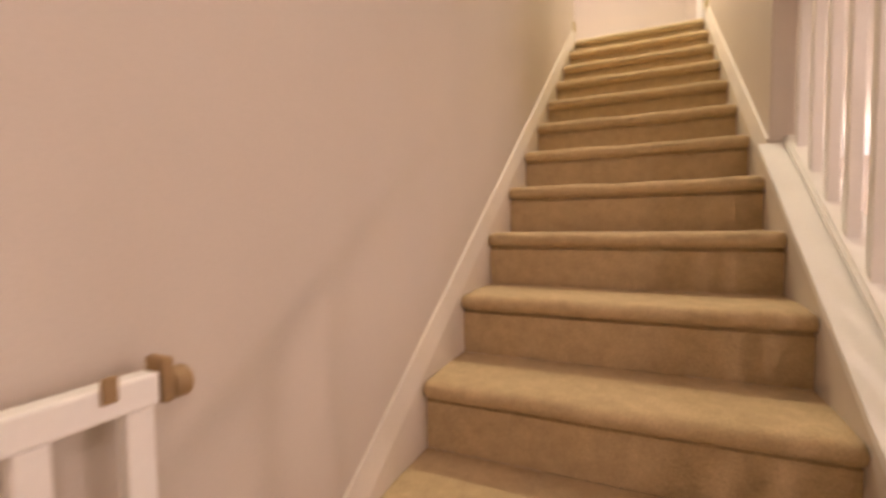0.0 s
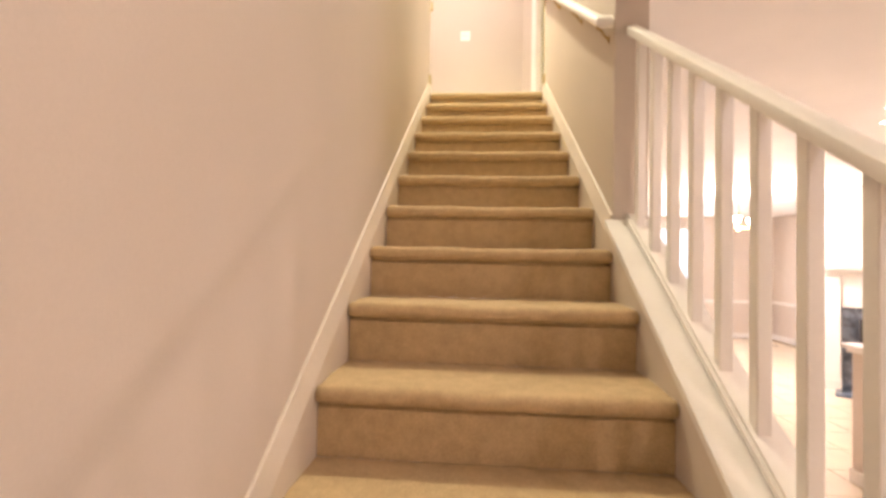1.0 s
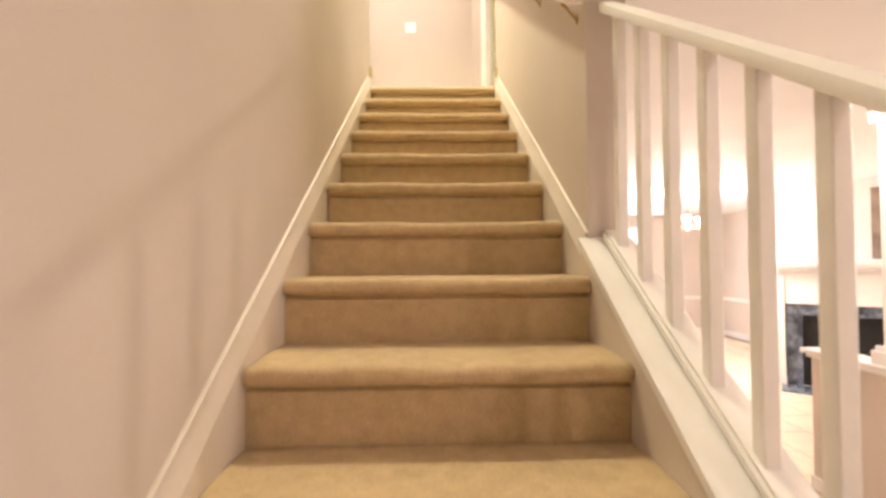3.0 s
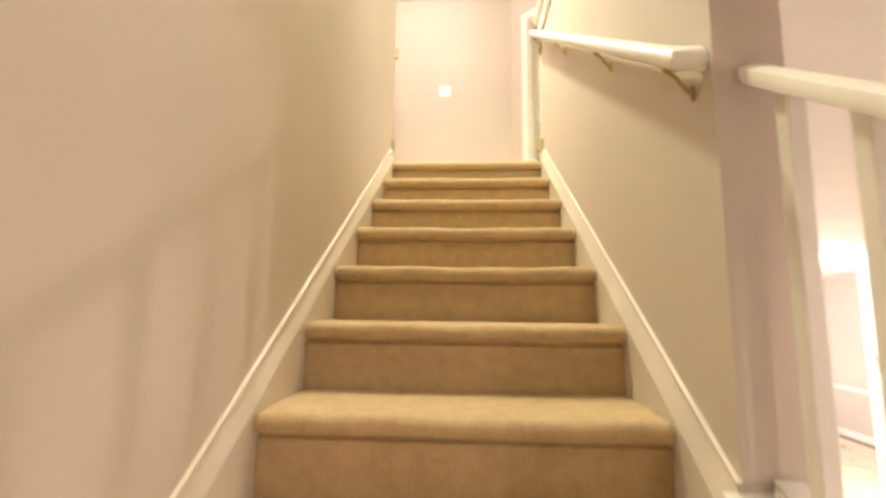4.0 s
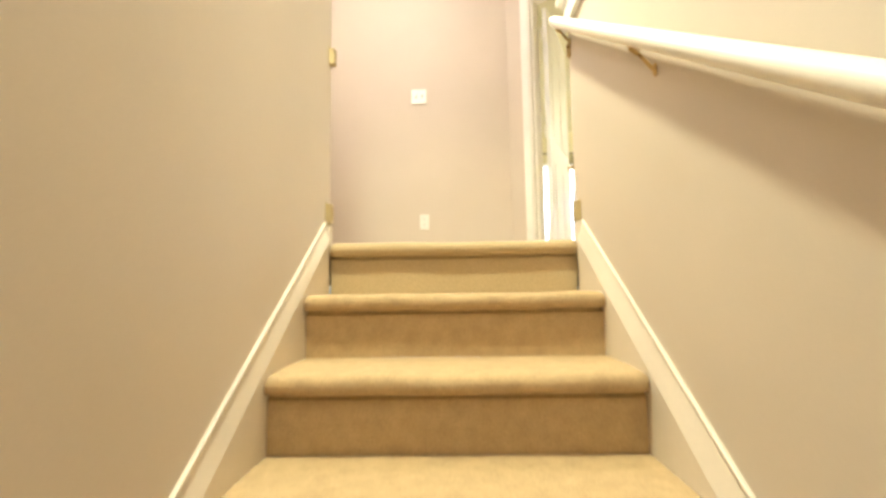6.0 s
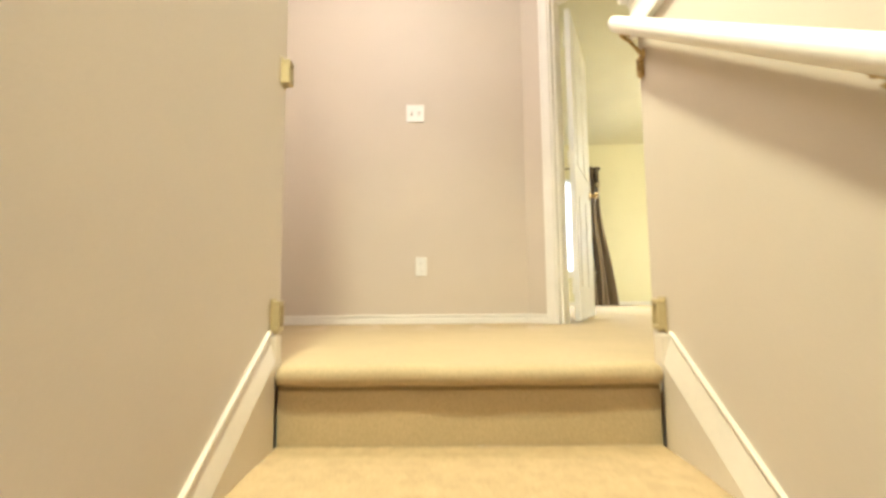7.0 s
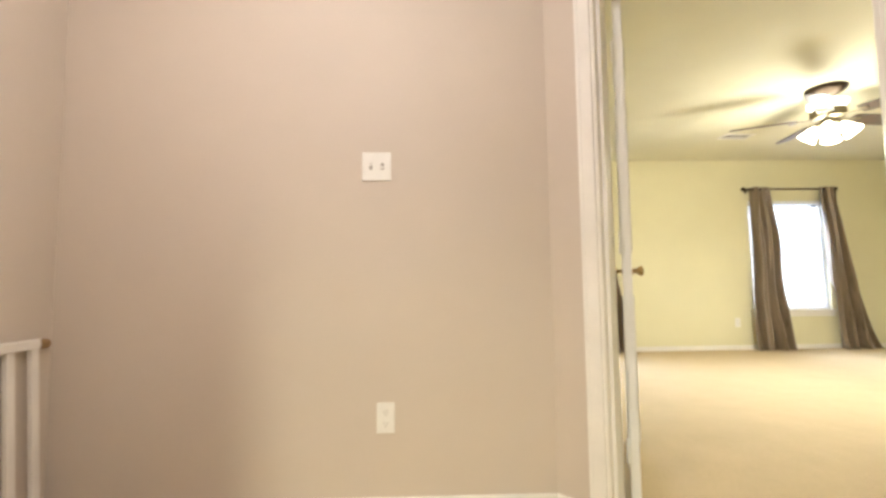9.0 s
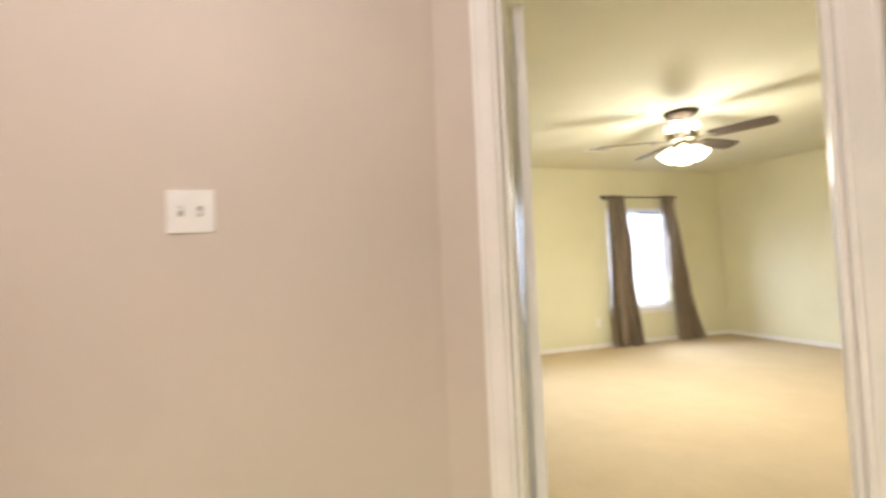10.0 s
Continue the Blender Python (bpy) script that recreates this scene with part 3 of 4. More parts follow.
part("newel_post", bm, TRIM, banister)

# ---- wall handrail ----
HX = 0.911


def hand_z(y):
    return 1.645 + 0.6810 * (y - 1.765)


wall_rail = thing("wall_handrail", "round white wooden handrail on brass wall brackets", "handrail")
bm = bmesh.new()
RAIL0, RR = 1.815, 0.0245
rings = []
turns = [(RR * math.cos(2 * math.pi * k / 20), 1.10 * RR * math.sin(2 * math.pi * k / 20)) for k in range(20)]
rings.append([bm.verts.new((WX - 0.001, RAIL0 + a, hand_z(RAIL0 + a) + c)) for a, c in turns])
rings.append([bm.verts.new((HX + a, RAIL0 + a, hand_z(RAIL0 + a) + c)) for a, c in turns])
for y, k in [(1.95 + 0.3 * i, 1.0) for i in range(6)] + [(3.782, 1.0), (3.797, 0.65)]:
    rings.append([bm.verts.new((HX + a * k, y, hand_z(y) + c * k)) for a, c in turns])
for p, q in zip(rings, rings[1:]):
    for k in range(20):
        bm.faces.new((p[k], p[(k + 1) % 20], q[(k + 1) % 20], q[k]))
bm.faces.new(rings[0])
bm.faces.new(rings[-1])
part("rail", bm, TRIM, wall_rail, smooth=True)
for y in (1.868, 2.375, 3.035, 3.735):
    z = hand_z(y)
    bm = lathe([(0.0, 0.0), (0.0095, 0.0), (0.0105, 0.002), (0.009, 0.004), (0.005, 0.007)], (WX - 0.0005, y - 0.010, z - 0.090), 16, Matrix.Rotation(radians(-90), 4, "Y") @ Matrix.Diagonal((1.7, 1, 1, 1)))
    add_tube(bm, [(HX + dx, y + dy, z + dz) for dx, dy, dz in ((0.043, -0.010, -0.088), (0.036, -0.009, -0.083), (0.027, -0.004, -0.067), (0.017, 0.004, -0.045), (0.008, 0.010, -0.034), (0.0, 0.014, -0.022))],
             [0.0065, 0.0055, 0.0048, 0.0045, 0.0055, 0.007], 10)
    add_tube(bm, [(HX + 0.003, y - 0.030, z - 0.0255 - 0.0205), (HX, y - 0.024, z - 0.0245 - 0.0165), (HX, y, z - 0.0245), (HX, y + 0.024, z - 0.0245 + 0.0165), (HX + 0.003, y + 0.030, z - 0.0255 + 0.0205)],
             [0.0065, 0.005, 0.0045, 0.005, 0.0065], 8)
    part("bracket", bm, BRASS, wall_rail, "brass wall bracket", smooth=True)

# ---- gate mounts at the top of the stairs ----
def gate_mount(x, y, z, side, w=0.032, d=0.024, h=0.066, mat=TANPLASTIC, label="tan plastic safety gate mount screwed to the wall"):
    t = thing("gate_mount", label, "gate mount", (x, y, z), "gate mounts at the stair head")
    bm = bmesh.new()
    s = side
    lo, hi = sorted((0.0005 * s, d * s))
    rim = 0.007
    for y0, y1, z0, z1 in ((-w / 2, w / 2, -h / 2, -h / 2 + 0.012), (-w / 2, w / 2, h / 2 - 0.012, h / 2),
                           (-w / 2, -w / 2 + rim, -h / 2 + 0.0115, h / 2 - 0.0115), (w / 2 - rim, w / 2, -h / 2 + 0.0115, h / 2 - 0.0115)):
        add_box(bm, (lo, y0, z0), (hi, y1, z1), 0.003)
    a, b = sorted((0.0005 * s, 0.004 * s))
    add_box(bm, (a, -w / 2 - 0.002, -h / 2 - 0.006), (b, w / 2 + 0.002, h / 2 + 0.006), 0.0015)
    add_lathe(bm, [(0.004, 0.0), (0.004, d * 0.5)], (0.004 * s, 0, -h / 2 - 0.003), 10, Matrix.Rotation(radians(90 * s), 4, "Y"))
    part("body", bm, mat, t)
    # A dark block fills the slot, its shade put into the colour.
    a, b = sorted((0.0045 * s, (d - 0.010) * s))
    part("slot", boxes(((a, -w / 2 + rim - 0.001, -h / 2 + 0.011), (b, w / 2 - rim + 0.001, h / 2 - 0.011))), SLOT_SHADE, t, "dark filling that paints the shade of the slot")
    return t


gate_mount(-0.0118, 3.712, 2.848, 1)
gate_mount(-0.0118, 3.688, 2.207, 1, h=0.075)
gate_mount(WX - 0.0002, 3.737, 2.868, -1, 0.022, 0.013, 0.050, BRASS, "small aged brass gate latch screwed to the wall")
gate_mount(WX - 0.0002, 3.697, 2.204, -1, h=0.075)


# ---- folding gates against the walls ----
def baby_gate(at, length, height, group, label):
    """A slatted gate standing along y against a wall; origin at the foot of its far end."""
    t = thing("safety_gate", label, "safety gate", at, group)
    hw = 0.014
    part("top_rail", boxes(((-hw, -length, height - 0.036), (hw, 0, height)), bevel=0.004), TRIM, t)
    part("bottom_rail", boxes(((-hw, -length, 0.012), (hw, 0.02, 0.046)), bevel=0.004), TRIM, t)
    n = int((length - 0.03) / 0.095)
    for i in range(n + 1):
        y = -0.02 - 0.095 * i
        part("slat", boxes(((-0.010, y - 0.015, 0.046), (0.010, y + 0.015, height - 0.036)), bevel=0.003), TRIM, t)
    turn = Matrix.Rotation(radians(-90), 4, "X")
    for z in (height - 0.022, 0.03):
        part("bumper", lathe([(0.006, 0.0), (0.006, 0.018), (0.017, 0.020), (0.019, 0.026), (0.019, 0.038), (0.015, 0.042)], (0, -0.002 if z > 0.1 else 0.018, z), 16, turn), RUBBER, t, "brown rubber wall bumper", True)
        part("foot", boxes(((-0.018, -length + 0.01, 0.0), (0.018, -length + 0.04, 0.012)), bevel=0.003) if z < 0.1 else boxes(((-0.018, -0.03, 0.0), (0.018, 0.0, 0.012)), bevel=0.003), TRIM, t)
    return t


baby_gate((-0.955, 5.276, TOP), 0.92, 0.685, "safety gates", "white slatted wooden safety gate leaning against the hall wall").rotation_euler = (0, radians(-3.4), 0)
low_gate = baby_gate((0.045, 0.102, LAND), 0.92, 0.835, "safety gates", "white slatted wooden safety gate with brown bumpers at the stair foot")
part("clamp", boxes(((-0.018, 0.001, 0.796), (0.018, 0.016, 0.850)), bevel=0.006), RUBBER, low_gate, "brown cap on the end of the top rail")
part("latch", boxes(((0.0142, -0.062, 0.818), (0.020, -0.046, 0.846)), bevel=0.0025), RUBBER, low_gate, "brown latch on the top rail")

# ---- switch and socket ----
sw = thing("light_switch", "white double light switch plate on the hall wall", "light switch", (0.228, HALLY, 3.416))
bm = boxes(((-0.058, -0.006, -0.058), (0.058, -0.0003, 0.058)), bevel=0.0025)
part("plate", bm, PLATE, sw)
for dx in (-0.023, 0.023):
    # Grey block on the plate, coloured as the shaded gap round the toggle.
    part("toggle_slot", boxes(((dx - 0.006, -0.0068, -0.013), (dx + 0.006, -0.0058, 0.013))), HOLE_SHADE, sw)
    part("toggle", boxes(((dx - 0.004, -0.016, 0.000 if dx < 0 else -0.009), (dx + 0.004, -0.0066, 0.009 if dx < 0 else 0.0)), bevel=0.001), PLATE, sw)
    for dz in (-0.03, 0.03):
        part("screw", lathe([(0.003, 0), (0.003, 0.001), (0.002, 0.0015)], (dx, -0.006, dz), 10, Matrix.Rotation(radians(90), 4, "X")), PLATE, sw)
so = thing("wall_socket", "white double power socket low on the hall wall", "power socket", (0.262, HALLY, 2.430))
part("plate", boxes(((-0.035, -0.006, -0.058), (0.035, -0.0003, 0.058)), bevel=0.0025), PLATE, so)
for dz in (-0.021, 0.021):
    out = part("outlet", lathe([(0.0165, 0), (0.0165, 0.0015), (0.015, 0.002)], (0, -0.006, dz), 18, Matrix.Rotation(radians(90), 4, "X")), PLATE, so)
    # The pin holes are grey blocks; their shade is only colour.
    bm = boxes(((-0.0075, -0.0088, dz - 0.002), (-0.0050, -0.0079, dz + 0.007)), ((0.0050, -0.0088, dz - 0.002), (0.0075, -0.0079, dz + 0.007)))
    add_lathe(bm, [(0.0028, 0), (0.0028, 0.0009)], (0, -0.0079, dz - 0.009), 10, Matrix.Rotation(radians(90), 4, "X"))
    part("socket_holes", bm, HOLE_SHADE, out)

bed_socket = copy_thing(so, pose(4.24, BEDY, 2.41))
tagged(bed_socket, "white power socket low on the yellow bedroom wall")

# ---- bedroom door, open ----
AZ = 24.0
door = thing("door", "open white panelled bedroom door with a brass knob", "door", (1.212, 5.318, TOP))
door.rotation_euler = (0, 0, radians(90 - AZ))
DT, DWID, DH = 0.035, 0.79, 2.02
bm = boxes(((0.0, -DT / 2, 0.012), (DWID, DT / 2, DH)), bevel=0.002)
leaf = part("leaf", bm, DOORPAINT, door)
for x0, x1 in ((0.11, 0.36), (0.43, 0.68)):
    for z0, z1 in ((0.22, 0.80), (1.00, 1.62), (1.72, 1.90)):
        for s in (-1, 1):
            y0, y1 = sorted((s * (DT / 2 + 0.0005), s * (DT / 2 + 0.006)))
            part("panel", boxes(((x0, y0, z0), (x1, y1, z1)), bevel=0.0025), DOORPAINT, leaf)
for s in (-1, 1):
    turn = Matrix.Rotation(radians(-90 * s), 4, "X")
    part("knob", lathe([(0.031, 0.0), (0.031, 0.004), (0.024, 0.009), (0.011, 0.012), (0.010, 0.030), (0.020, 0.036), (0.027, 0.046), (0.026, 0.058), (0.016, 0.064)],
                       (DWID - 0.06, s * DT / 2, 0.92), 18, turn), BRASS, leaf, "brass door knob", True)
for z in (0.22, 1.02, 1.80):
    bm = boxes(((-0.002, -0.012, z - 0.045), (0.0, DT / 2 - 0.004, z + 0.045)))
    add_tube(bm, [(-0.008, DT / 2 + 0.004, z - 0.045), (-0.008, DT / 2 + 0.004, z + 0.045)], 0.006, 10)
    add_box(bm, (-0.045, DT / 2 + 0.002, z - 0.045), (-0.008, DT / 2 + 0.004, z + 0.045))
    part("hinge", bm, DOORPAINT, door)


# ---- windows, curtains ----
def window(index, x0, x1):
    t = tagged(new(f"window_{index}"), "white sash window with closed white slatted blinds", "window", kind="structure")
    y0, y1 = BEDY + 0.05, BEDY + 0.10
    f = 0.045
    bm = boxes(((x0, y0, WINZ0), (x0 + f, y1, WINZ1)), ((x1 - f, y0, WINZ0), (x1, y1, WINZ1)),
               ((x0 + f, y0, WINZ0), (x1 - f, y1, WINZ0 + f)), ((x0 + f, y0, WINZ1 - f), (x1 - f, y1, WINZ1)), bevel=0.004)
    part("window_frame", bm, TRIM, t)
    mid = (WINZ0 + WINZ1) / 2
    part("meeting_rail", boxes(((x0 + f, y0 + 0.005, mid - 0.022), (x1 - f, y1 - 0.005, mid + 0.022)), bevel=0.004), TRIM, t)
    part("window_sill", boxes(((x0 - 0.04, BEDY - 0.035, WINZ0 - 0.028), (x1 + 0.04, BEDY - 0.0005, WINZ0 - 0.001)), ((x0 - 0.03, BEDY - 0.012, WINZ0 - 0.085), (x1 + 0.03, BEDY - 0.0005, WINZ0 - 0.0285)), bevel=0.004), TRIM, t)
    for z0, z1 in ((WINZ0 + f, mid - 0.022), (mid + 0.022, WINZ1 - f)):
        pane = part("pane", boxes(((x0 + f, y0 + 0.022, z0), (x1 - f, y0 + 0.027, z1))), GLASS, t)
        pane.visible_shadow = False
    blind = tagged(new("window_blind"), "white horizontal slatted blind hanging in the window", "blind", group="window blinds")
    part("head_rail", boxes(((x0 + 0.006, BEDY + 0.008, WINZ1 - 0.045), (x1 - 0.006, BEDY + 0.046, WINZ1 - 0.002)), bevel=0.003), BLIND, blind)
    slat = bmesh.new()
    rows = [(-0.025, -0.0035), (-0.012, -0.001), (0.0, 0.0), (0.012, -0.001), (0.025, -0.0035)]
    tilt = radians(36)
    ring = []
    for x in (x0 + 0.008, x1 - 0.008):
        up = [slat.verts.new((x, a * math.cos(tilt) - b * math.sin(tilt), a * math.sin(tilt) + b * math.cos(tilt))) for a, b in rows]
        dn = [slat.verts.new((x, a * math.cos(tilt) - (b - 0.0018) * math.sin(tilt), a * math.sin(tilt) + (b - 0.0018) * math.cos(tilt))) for a, b in reversed(rows)]
        ring.append(up + dn)
    for i in range(10):
        slat.faces.new((ring[0][i], ring[0][(i + 1) % 10], ring[1][(i + 1) % 10], ring[1][i]))
    slat.faces.new(ring[0])
    slat.faces.new(list(reversed(ring[1])))
    data = mesh_of("slat", slat, BLIND)
    z = WINZ0 + 0.03
    while z < WINZ1 - 0.06:
        o = new("slat", data)
        o.parent, o.location = blind, (0, BEDY + 0.027, z)
        z += 0.038
    part("bottom_rail", boxes(((x0 + 0.008, BEDY + 0.012, WINZ0 + 0.004), (x1 - 0.008, BEDY + 0.042, WINZ0 + 0.020)), bevel=0.003), BLIND, blind)
    rod = thing("curtain_rod", "dark bronze curtain rod with small finials", "curtain rod", group="curtain rods")
    zr, yr = 4.065, BEDY - 0.075
    ra, rb = ((x0 + x1) / 2 - 0.60, (x0 + x1) / 2 + 0.585)
    turn = Matrix.Rotation(radians(90), 4, "Y")
    part("rod", tube([(ra + 0.03, yr, zr), (rb - 0.03, yr, zr)], 0.0105, 12), BRONZE, rod, smooth=True)
    for x, s in ((ra + 0.03, -1), (rb - 0.03, 1)):
        part("finial", lathe([(0.011, 0), (0.017, 0.003), (0.012, 0.008), (0.024, 0.020), (0.027, 0.032), (0.020, 0.046), (0.008, 0.052)], (x, yr, zr), 14, Matrix.Rotation(radians(90 * s), 4, "Y")), BRONZE, rod, smooth=True)
        xb = x - s * 0.05
        bm = tube([(xb, BEDY - 0.001, zr - 0.01), (xb, BEDY - 0.03, zr - 0.012), (xb, yr, zr - 0.012)], 0.006, 8)
        add_box(bm, (xb - 0.014, BEDY - 0.006, zr - 0.04), (xb + 0.014, BEDY - 0.0005, zr + 0.02), 0.002)
        part("rod_bracket", bm, BRONZE, rod)
    return ra, rb, zr, yr


def curtain(x_top, x_bot, zr, yr, seed, label):
    """A gathered drape; x_top and x_bot are its edges at the rod and at the floor."""
    rng = random.Random(seed)
    t = thing("curtain", label, "curtain", group="bedroom curtains")
    bm = bmesh.new()
    nu, nv = 90, 40
    folds, ph = 2.7 + 0.8 * rng.random(), rng.uniform(0, 6)
    z_top, z_bot = zr + 0.022, TOP + 0.006
    grid = []
    for j in range(nv + 1):
        v = j / nv
        e = v ** 1.25
        xa, xb = x_top[0] + (x_bot[0] - x_top[0]) * e, x_top[1] + (x_bot[1] - x_top[1]) * e
        row = []
        for i in range(nu + 1):
            u = i / nu
            w = 2 * math.pi * folds * u + ph + 0.9 * math.sin(2.3 * v + seed) + 1.1 * math.sin(4.3 * u + 2.4 * v + seed)
            deep = 0.030 + 0.045 * v + 0.018 * math.sin(5 * u + 2.2 * v + seed)
            x = xa + (xb - xa) * (u + 0.018 * math.sin(w + 1.1)) + 0.022 * math.sin(5.1 * v + 1.7 * seed) * math.sin(math.pi * v) + 0.010 * math.sin(11.0 * v + 3.0 * u + seed)
            wave = math.sin(w) * (0.75 + 0.25 * math.sin(3 * u + seed))
            crease = 0.016 * math.sin(2.3 * w + 3.1 * v + 0.7 * seed) * (0.4 + v) + 0.011 * math.sin(7 * v + 13 * u + seed) + 0.004 * math.sin(17 * v - 8 * u)
            y = yr - 0.004 + deep * math.copysign(abs(wave) ** 0.75, wave) + crease
            z = z_top + (z_bot - z_top) * v
            if v > 0.95:
                y -= 0.030 * ((v - 0.95) / 0.05) ** 2 * (0.6 + 0.4 * math.sin(1.5 * w))
            row.append(bm.verts.new((x, min(y, BEDY - 0.02), z)))
        grid.append(row)
    for a, b in zip(grid, grid[1:]):
        for i in range(nu):
            bm.faces.new((a[i], a[i + 1], b[i + 1], b[i]))
    bmesh.ops.recalc_face_normals(bm, faces=bm.faces)
    bmesh.ops.solidify(bm, geom=bm.faces[:], thickness=0.003)
    part("drape", bm, CURTAIN, t, smooth=True)
    for i in range(5):
        x = x_top[0] + (x_top[1] - x_top[0]) * (0.1 + 0.2 * i)
        ring = bmesh.new()
        add_tube(ring, [(x, yr + 0.018 * math.cos(a * math.pi / 6), zr + 0.018 * math.sin(a * math.pi / 6)) for a in range(13)], 0.0025, 6)
        part("ring", ring, BRONZE, t)
    return t


ra, rb, zr, yr = window(1, *WINDOWS[0])
curtain((ra + 0.06, ra + 0.26), (ra - 0.15, ra + 0.35), zr, yr, 3, "taupe silk curtain gathered at the rod and flaring to the carpet")
curtain((rb - 0.24, rb - 0.03), (rb - 0.26, rb + 0.185), zr, yr, 5, "taupe silk curtain beside a metal holdback")
hold = thing("curtain_holdback", "pewter curtain holdback on the bedroom wall", "holdback", (rb - 0.06, BEDY, 3.80))
turn = Matrix.Rotation(radians(90), 4, "X")
part("stem", lathe([(0.020, 0.0005), (0.020, 0.004), (0.008, 0.008), (0.008, 0.16)], (0, 0, 0), 12, turn), PEWTER, hold, smooth=True)
part("rosette", lathe([(0.010, 0.158), (0.036, 0.162), (0.042, 0.168), (0.030, 0.178), (0.012, 0.184)], (0, 0, 0), 16, turn), PEWTER, hold, smooth=True)
ra, rb, zr, yr = window(2, *WINDOWS[1])
curtain((ra + 0.10, ra + 0.33), (ra + 0.02, ra + 0.53), zr, yr, 8, "taupe silk curtain hanging from the rod to the carpet")
curtain((rb - 0.21, rb - 0.02), (rb - 0.07, rb + 0.40), zr, yr, 11, "taupe silk curtain swept outwards to the carpet")

# ---- ceiling fan ----
fan = thing("ceiling_fan", "dark ceiling fan with five blades and lit frosted shades", "ceiling fan", (3.60, 6.95, CEIL))
part("canopy", lathe([(0.138, -0.0005), (0.138, -0.012), (0.118, -0.036), (0.062, -0.060), (0.022, -0.070)], (0, 0, 0), 24), BRONZE, fan, smooth=True)
part("downrod", lathe([(0.012, -0.055), (0.012, -0.17)], (0, 0, 0), 12), BRONZE, fan, smooth=True)
part("motor", lathe([(0.030, -0.160), (0.085, -0.163), (0.110, -0.175), (0.118, -0.215), (0.108, -0.245), (0.070, -0.262)], (0, 0, 0), 28), PEWTER, fan, "antique pewter motor housing", True)
for i in range(5):
    a = radians(6 + 72 * i)
    m = Matrix.Rotation(a, 4, "Z")
    bm = bmesh.new()
    tip = []
    for x, w in ((0.20, 0.050), (0.24, 0.058), (0.45, 0.068), (0.60, 0.070), (0.64, 0.062), (0.66, 0.040)):
        tip.append((x, w))
    up, dn = [], []
    tilt = math.tan(radians(-13))
    for x, w in tip:
        up.append((bm.verts.new((x, -w, -0.232 - w * tilt)), bm.verts.new((x, w, -0.232 + w * tilt))))
        dn.append((bm.verts.new((x, -w, -0.240 - w * tilt)), bm.verts.new((x, w, -0.240 + w * tilt))))
    for q in range(len(tip) - 1):
        bm.faces.new((up[q][0], up[q + 1][0], up[q + 1][1], up[q][1]))
        bm.faces.new((dn[q][1], dn[q + 1][1], dn[q + 1][0], dn[q][0]))
        for s in (0, 1):
            bm.faces.new((up[q][s], dn[q][s], dn[q + 1][s], up[q + 1][s]))
    for q in (0, -1):
        bm.faces.new((up[q][0], up[q][1], dn[q][1], dn[q][0]))
    bmesh.ops.transform(bm, matrix=m, verts=bm.verts)
    blade = part("blade", bm, BLADE, fan, "dark walnut blade")
    bm = boxes(((0.10, -0.014, -0.246), (0.25, 0.014, -0.240)), bevel=0.002)
    add_box(bm, (0.20, -0.040, -0.2475), (0.25, 0.040, -0.2415), 0.002)
    bmesh.ops.transform(bm, matrix=m, verts=bm.verts)
    part("blade_iron", bm, PEWTER, blade)
part("uplight_bowl", lathe([(0.050, -0.164), (0.092, -0.160), (0.120, -0.146), (0.130, -0.122), (0.125, -0.121), (0.104, -0.138), (0.045, -0.150)], (0, 0, 0), 28), FANGLASS, fan, "lit glass bowl above the blades", True)
for i in range(3):
    a = radians(100 + 120 * i)
    c, n = math.cos(a), math.sin(a)
    part("bowl_arm", tube([(0.10 * c, 0.10 * n, -0.19), (0.125 * c, 0.125 * n, -0.183), (0.141 * c, 0.141 * n, -0.155), (0.138 * c, 0.138 * n, -0.114), (0.128 * c, 0.128 * n, -0.110)], 0.006, 8), PEWTER, fan, smooth=True)
part("light_fitter", lathe([(0.060, -0.262), (0.066, -0.275), (0.066, -0.300), (0.040, -0.325), (0.018, -0.345), (0.008, -0.36)], (0, 0, 0), 24), PEWTER, fan, smooth=True)
for i in range(4):
    a = radians(45 + 90 * i)
    m = Matrix.Rotation(a, 4, "Z") @ Matrix.Translation((0.075, 0, -0.300)) @ Matrix.Rotation(radians(142), 4, "Y")
    sh = part("light_shade", lathe([(0.016, 0.0), (0.026, 0.012), (0.040, 0.045), (0.052, 0.085), (0.066, 0.115), (0.060, 0.1155), (0.044, 0.085), (0.02, 0.02)], (0, 0, 0), 20, m), FANGLASS, fan, "lit frosted glass shade", True)
    part("socket_cup", lathe([(0.012, -0.03), (0.020, -0.01), (0.020, 0.004)], (0, 0, 0), 14, m), PEWTER, sh)
for dx, l in ((0.02, 0.14), (-0.025, 0.10)):
    part("pull_chain", tube([(dx, 0.03, -0.33), (dx, 0.031, -0.33 - l)], 0.0018, 6), BRASS, fan)

# ---- ceiling vent ----
vent = thing("ceiling_vent", "small white slotted ceiling vent", "vent", (3.68, 8.12, CEIL))
part("frame", boxes(((-0.16, -0.09, -0.008), (0.16, -0.065, -0.0005)), ((-0.16, 0.065, -0.008), (0.16, 0.09, -0.0005)), ((-0.16, -0.065, -0.008), (-0.135, 0.065, -0.0005)), ((0.135, -0.065, -0.008), (0.16, 0.065, -0.0005)), bevel=0.002), TRIM, vent)
# Dark sheet colours in the shade behind the slats.
part("backing", boxes(((-0.135, -0.065, -0.0025), (0.135, 0.065, -0.0008))), SLOT_SHADE, vent)
for i in range(6):
    y = -0.052 + 0.021 * i
    part("slat", boxes(((-0.134, y - 0.003, -0.0045), (0.134, y + 0.003, -0.0035))), TRIM, vent)

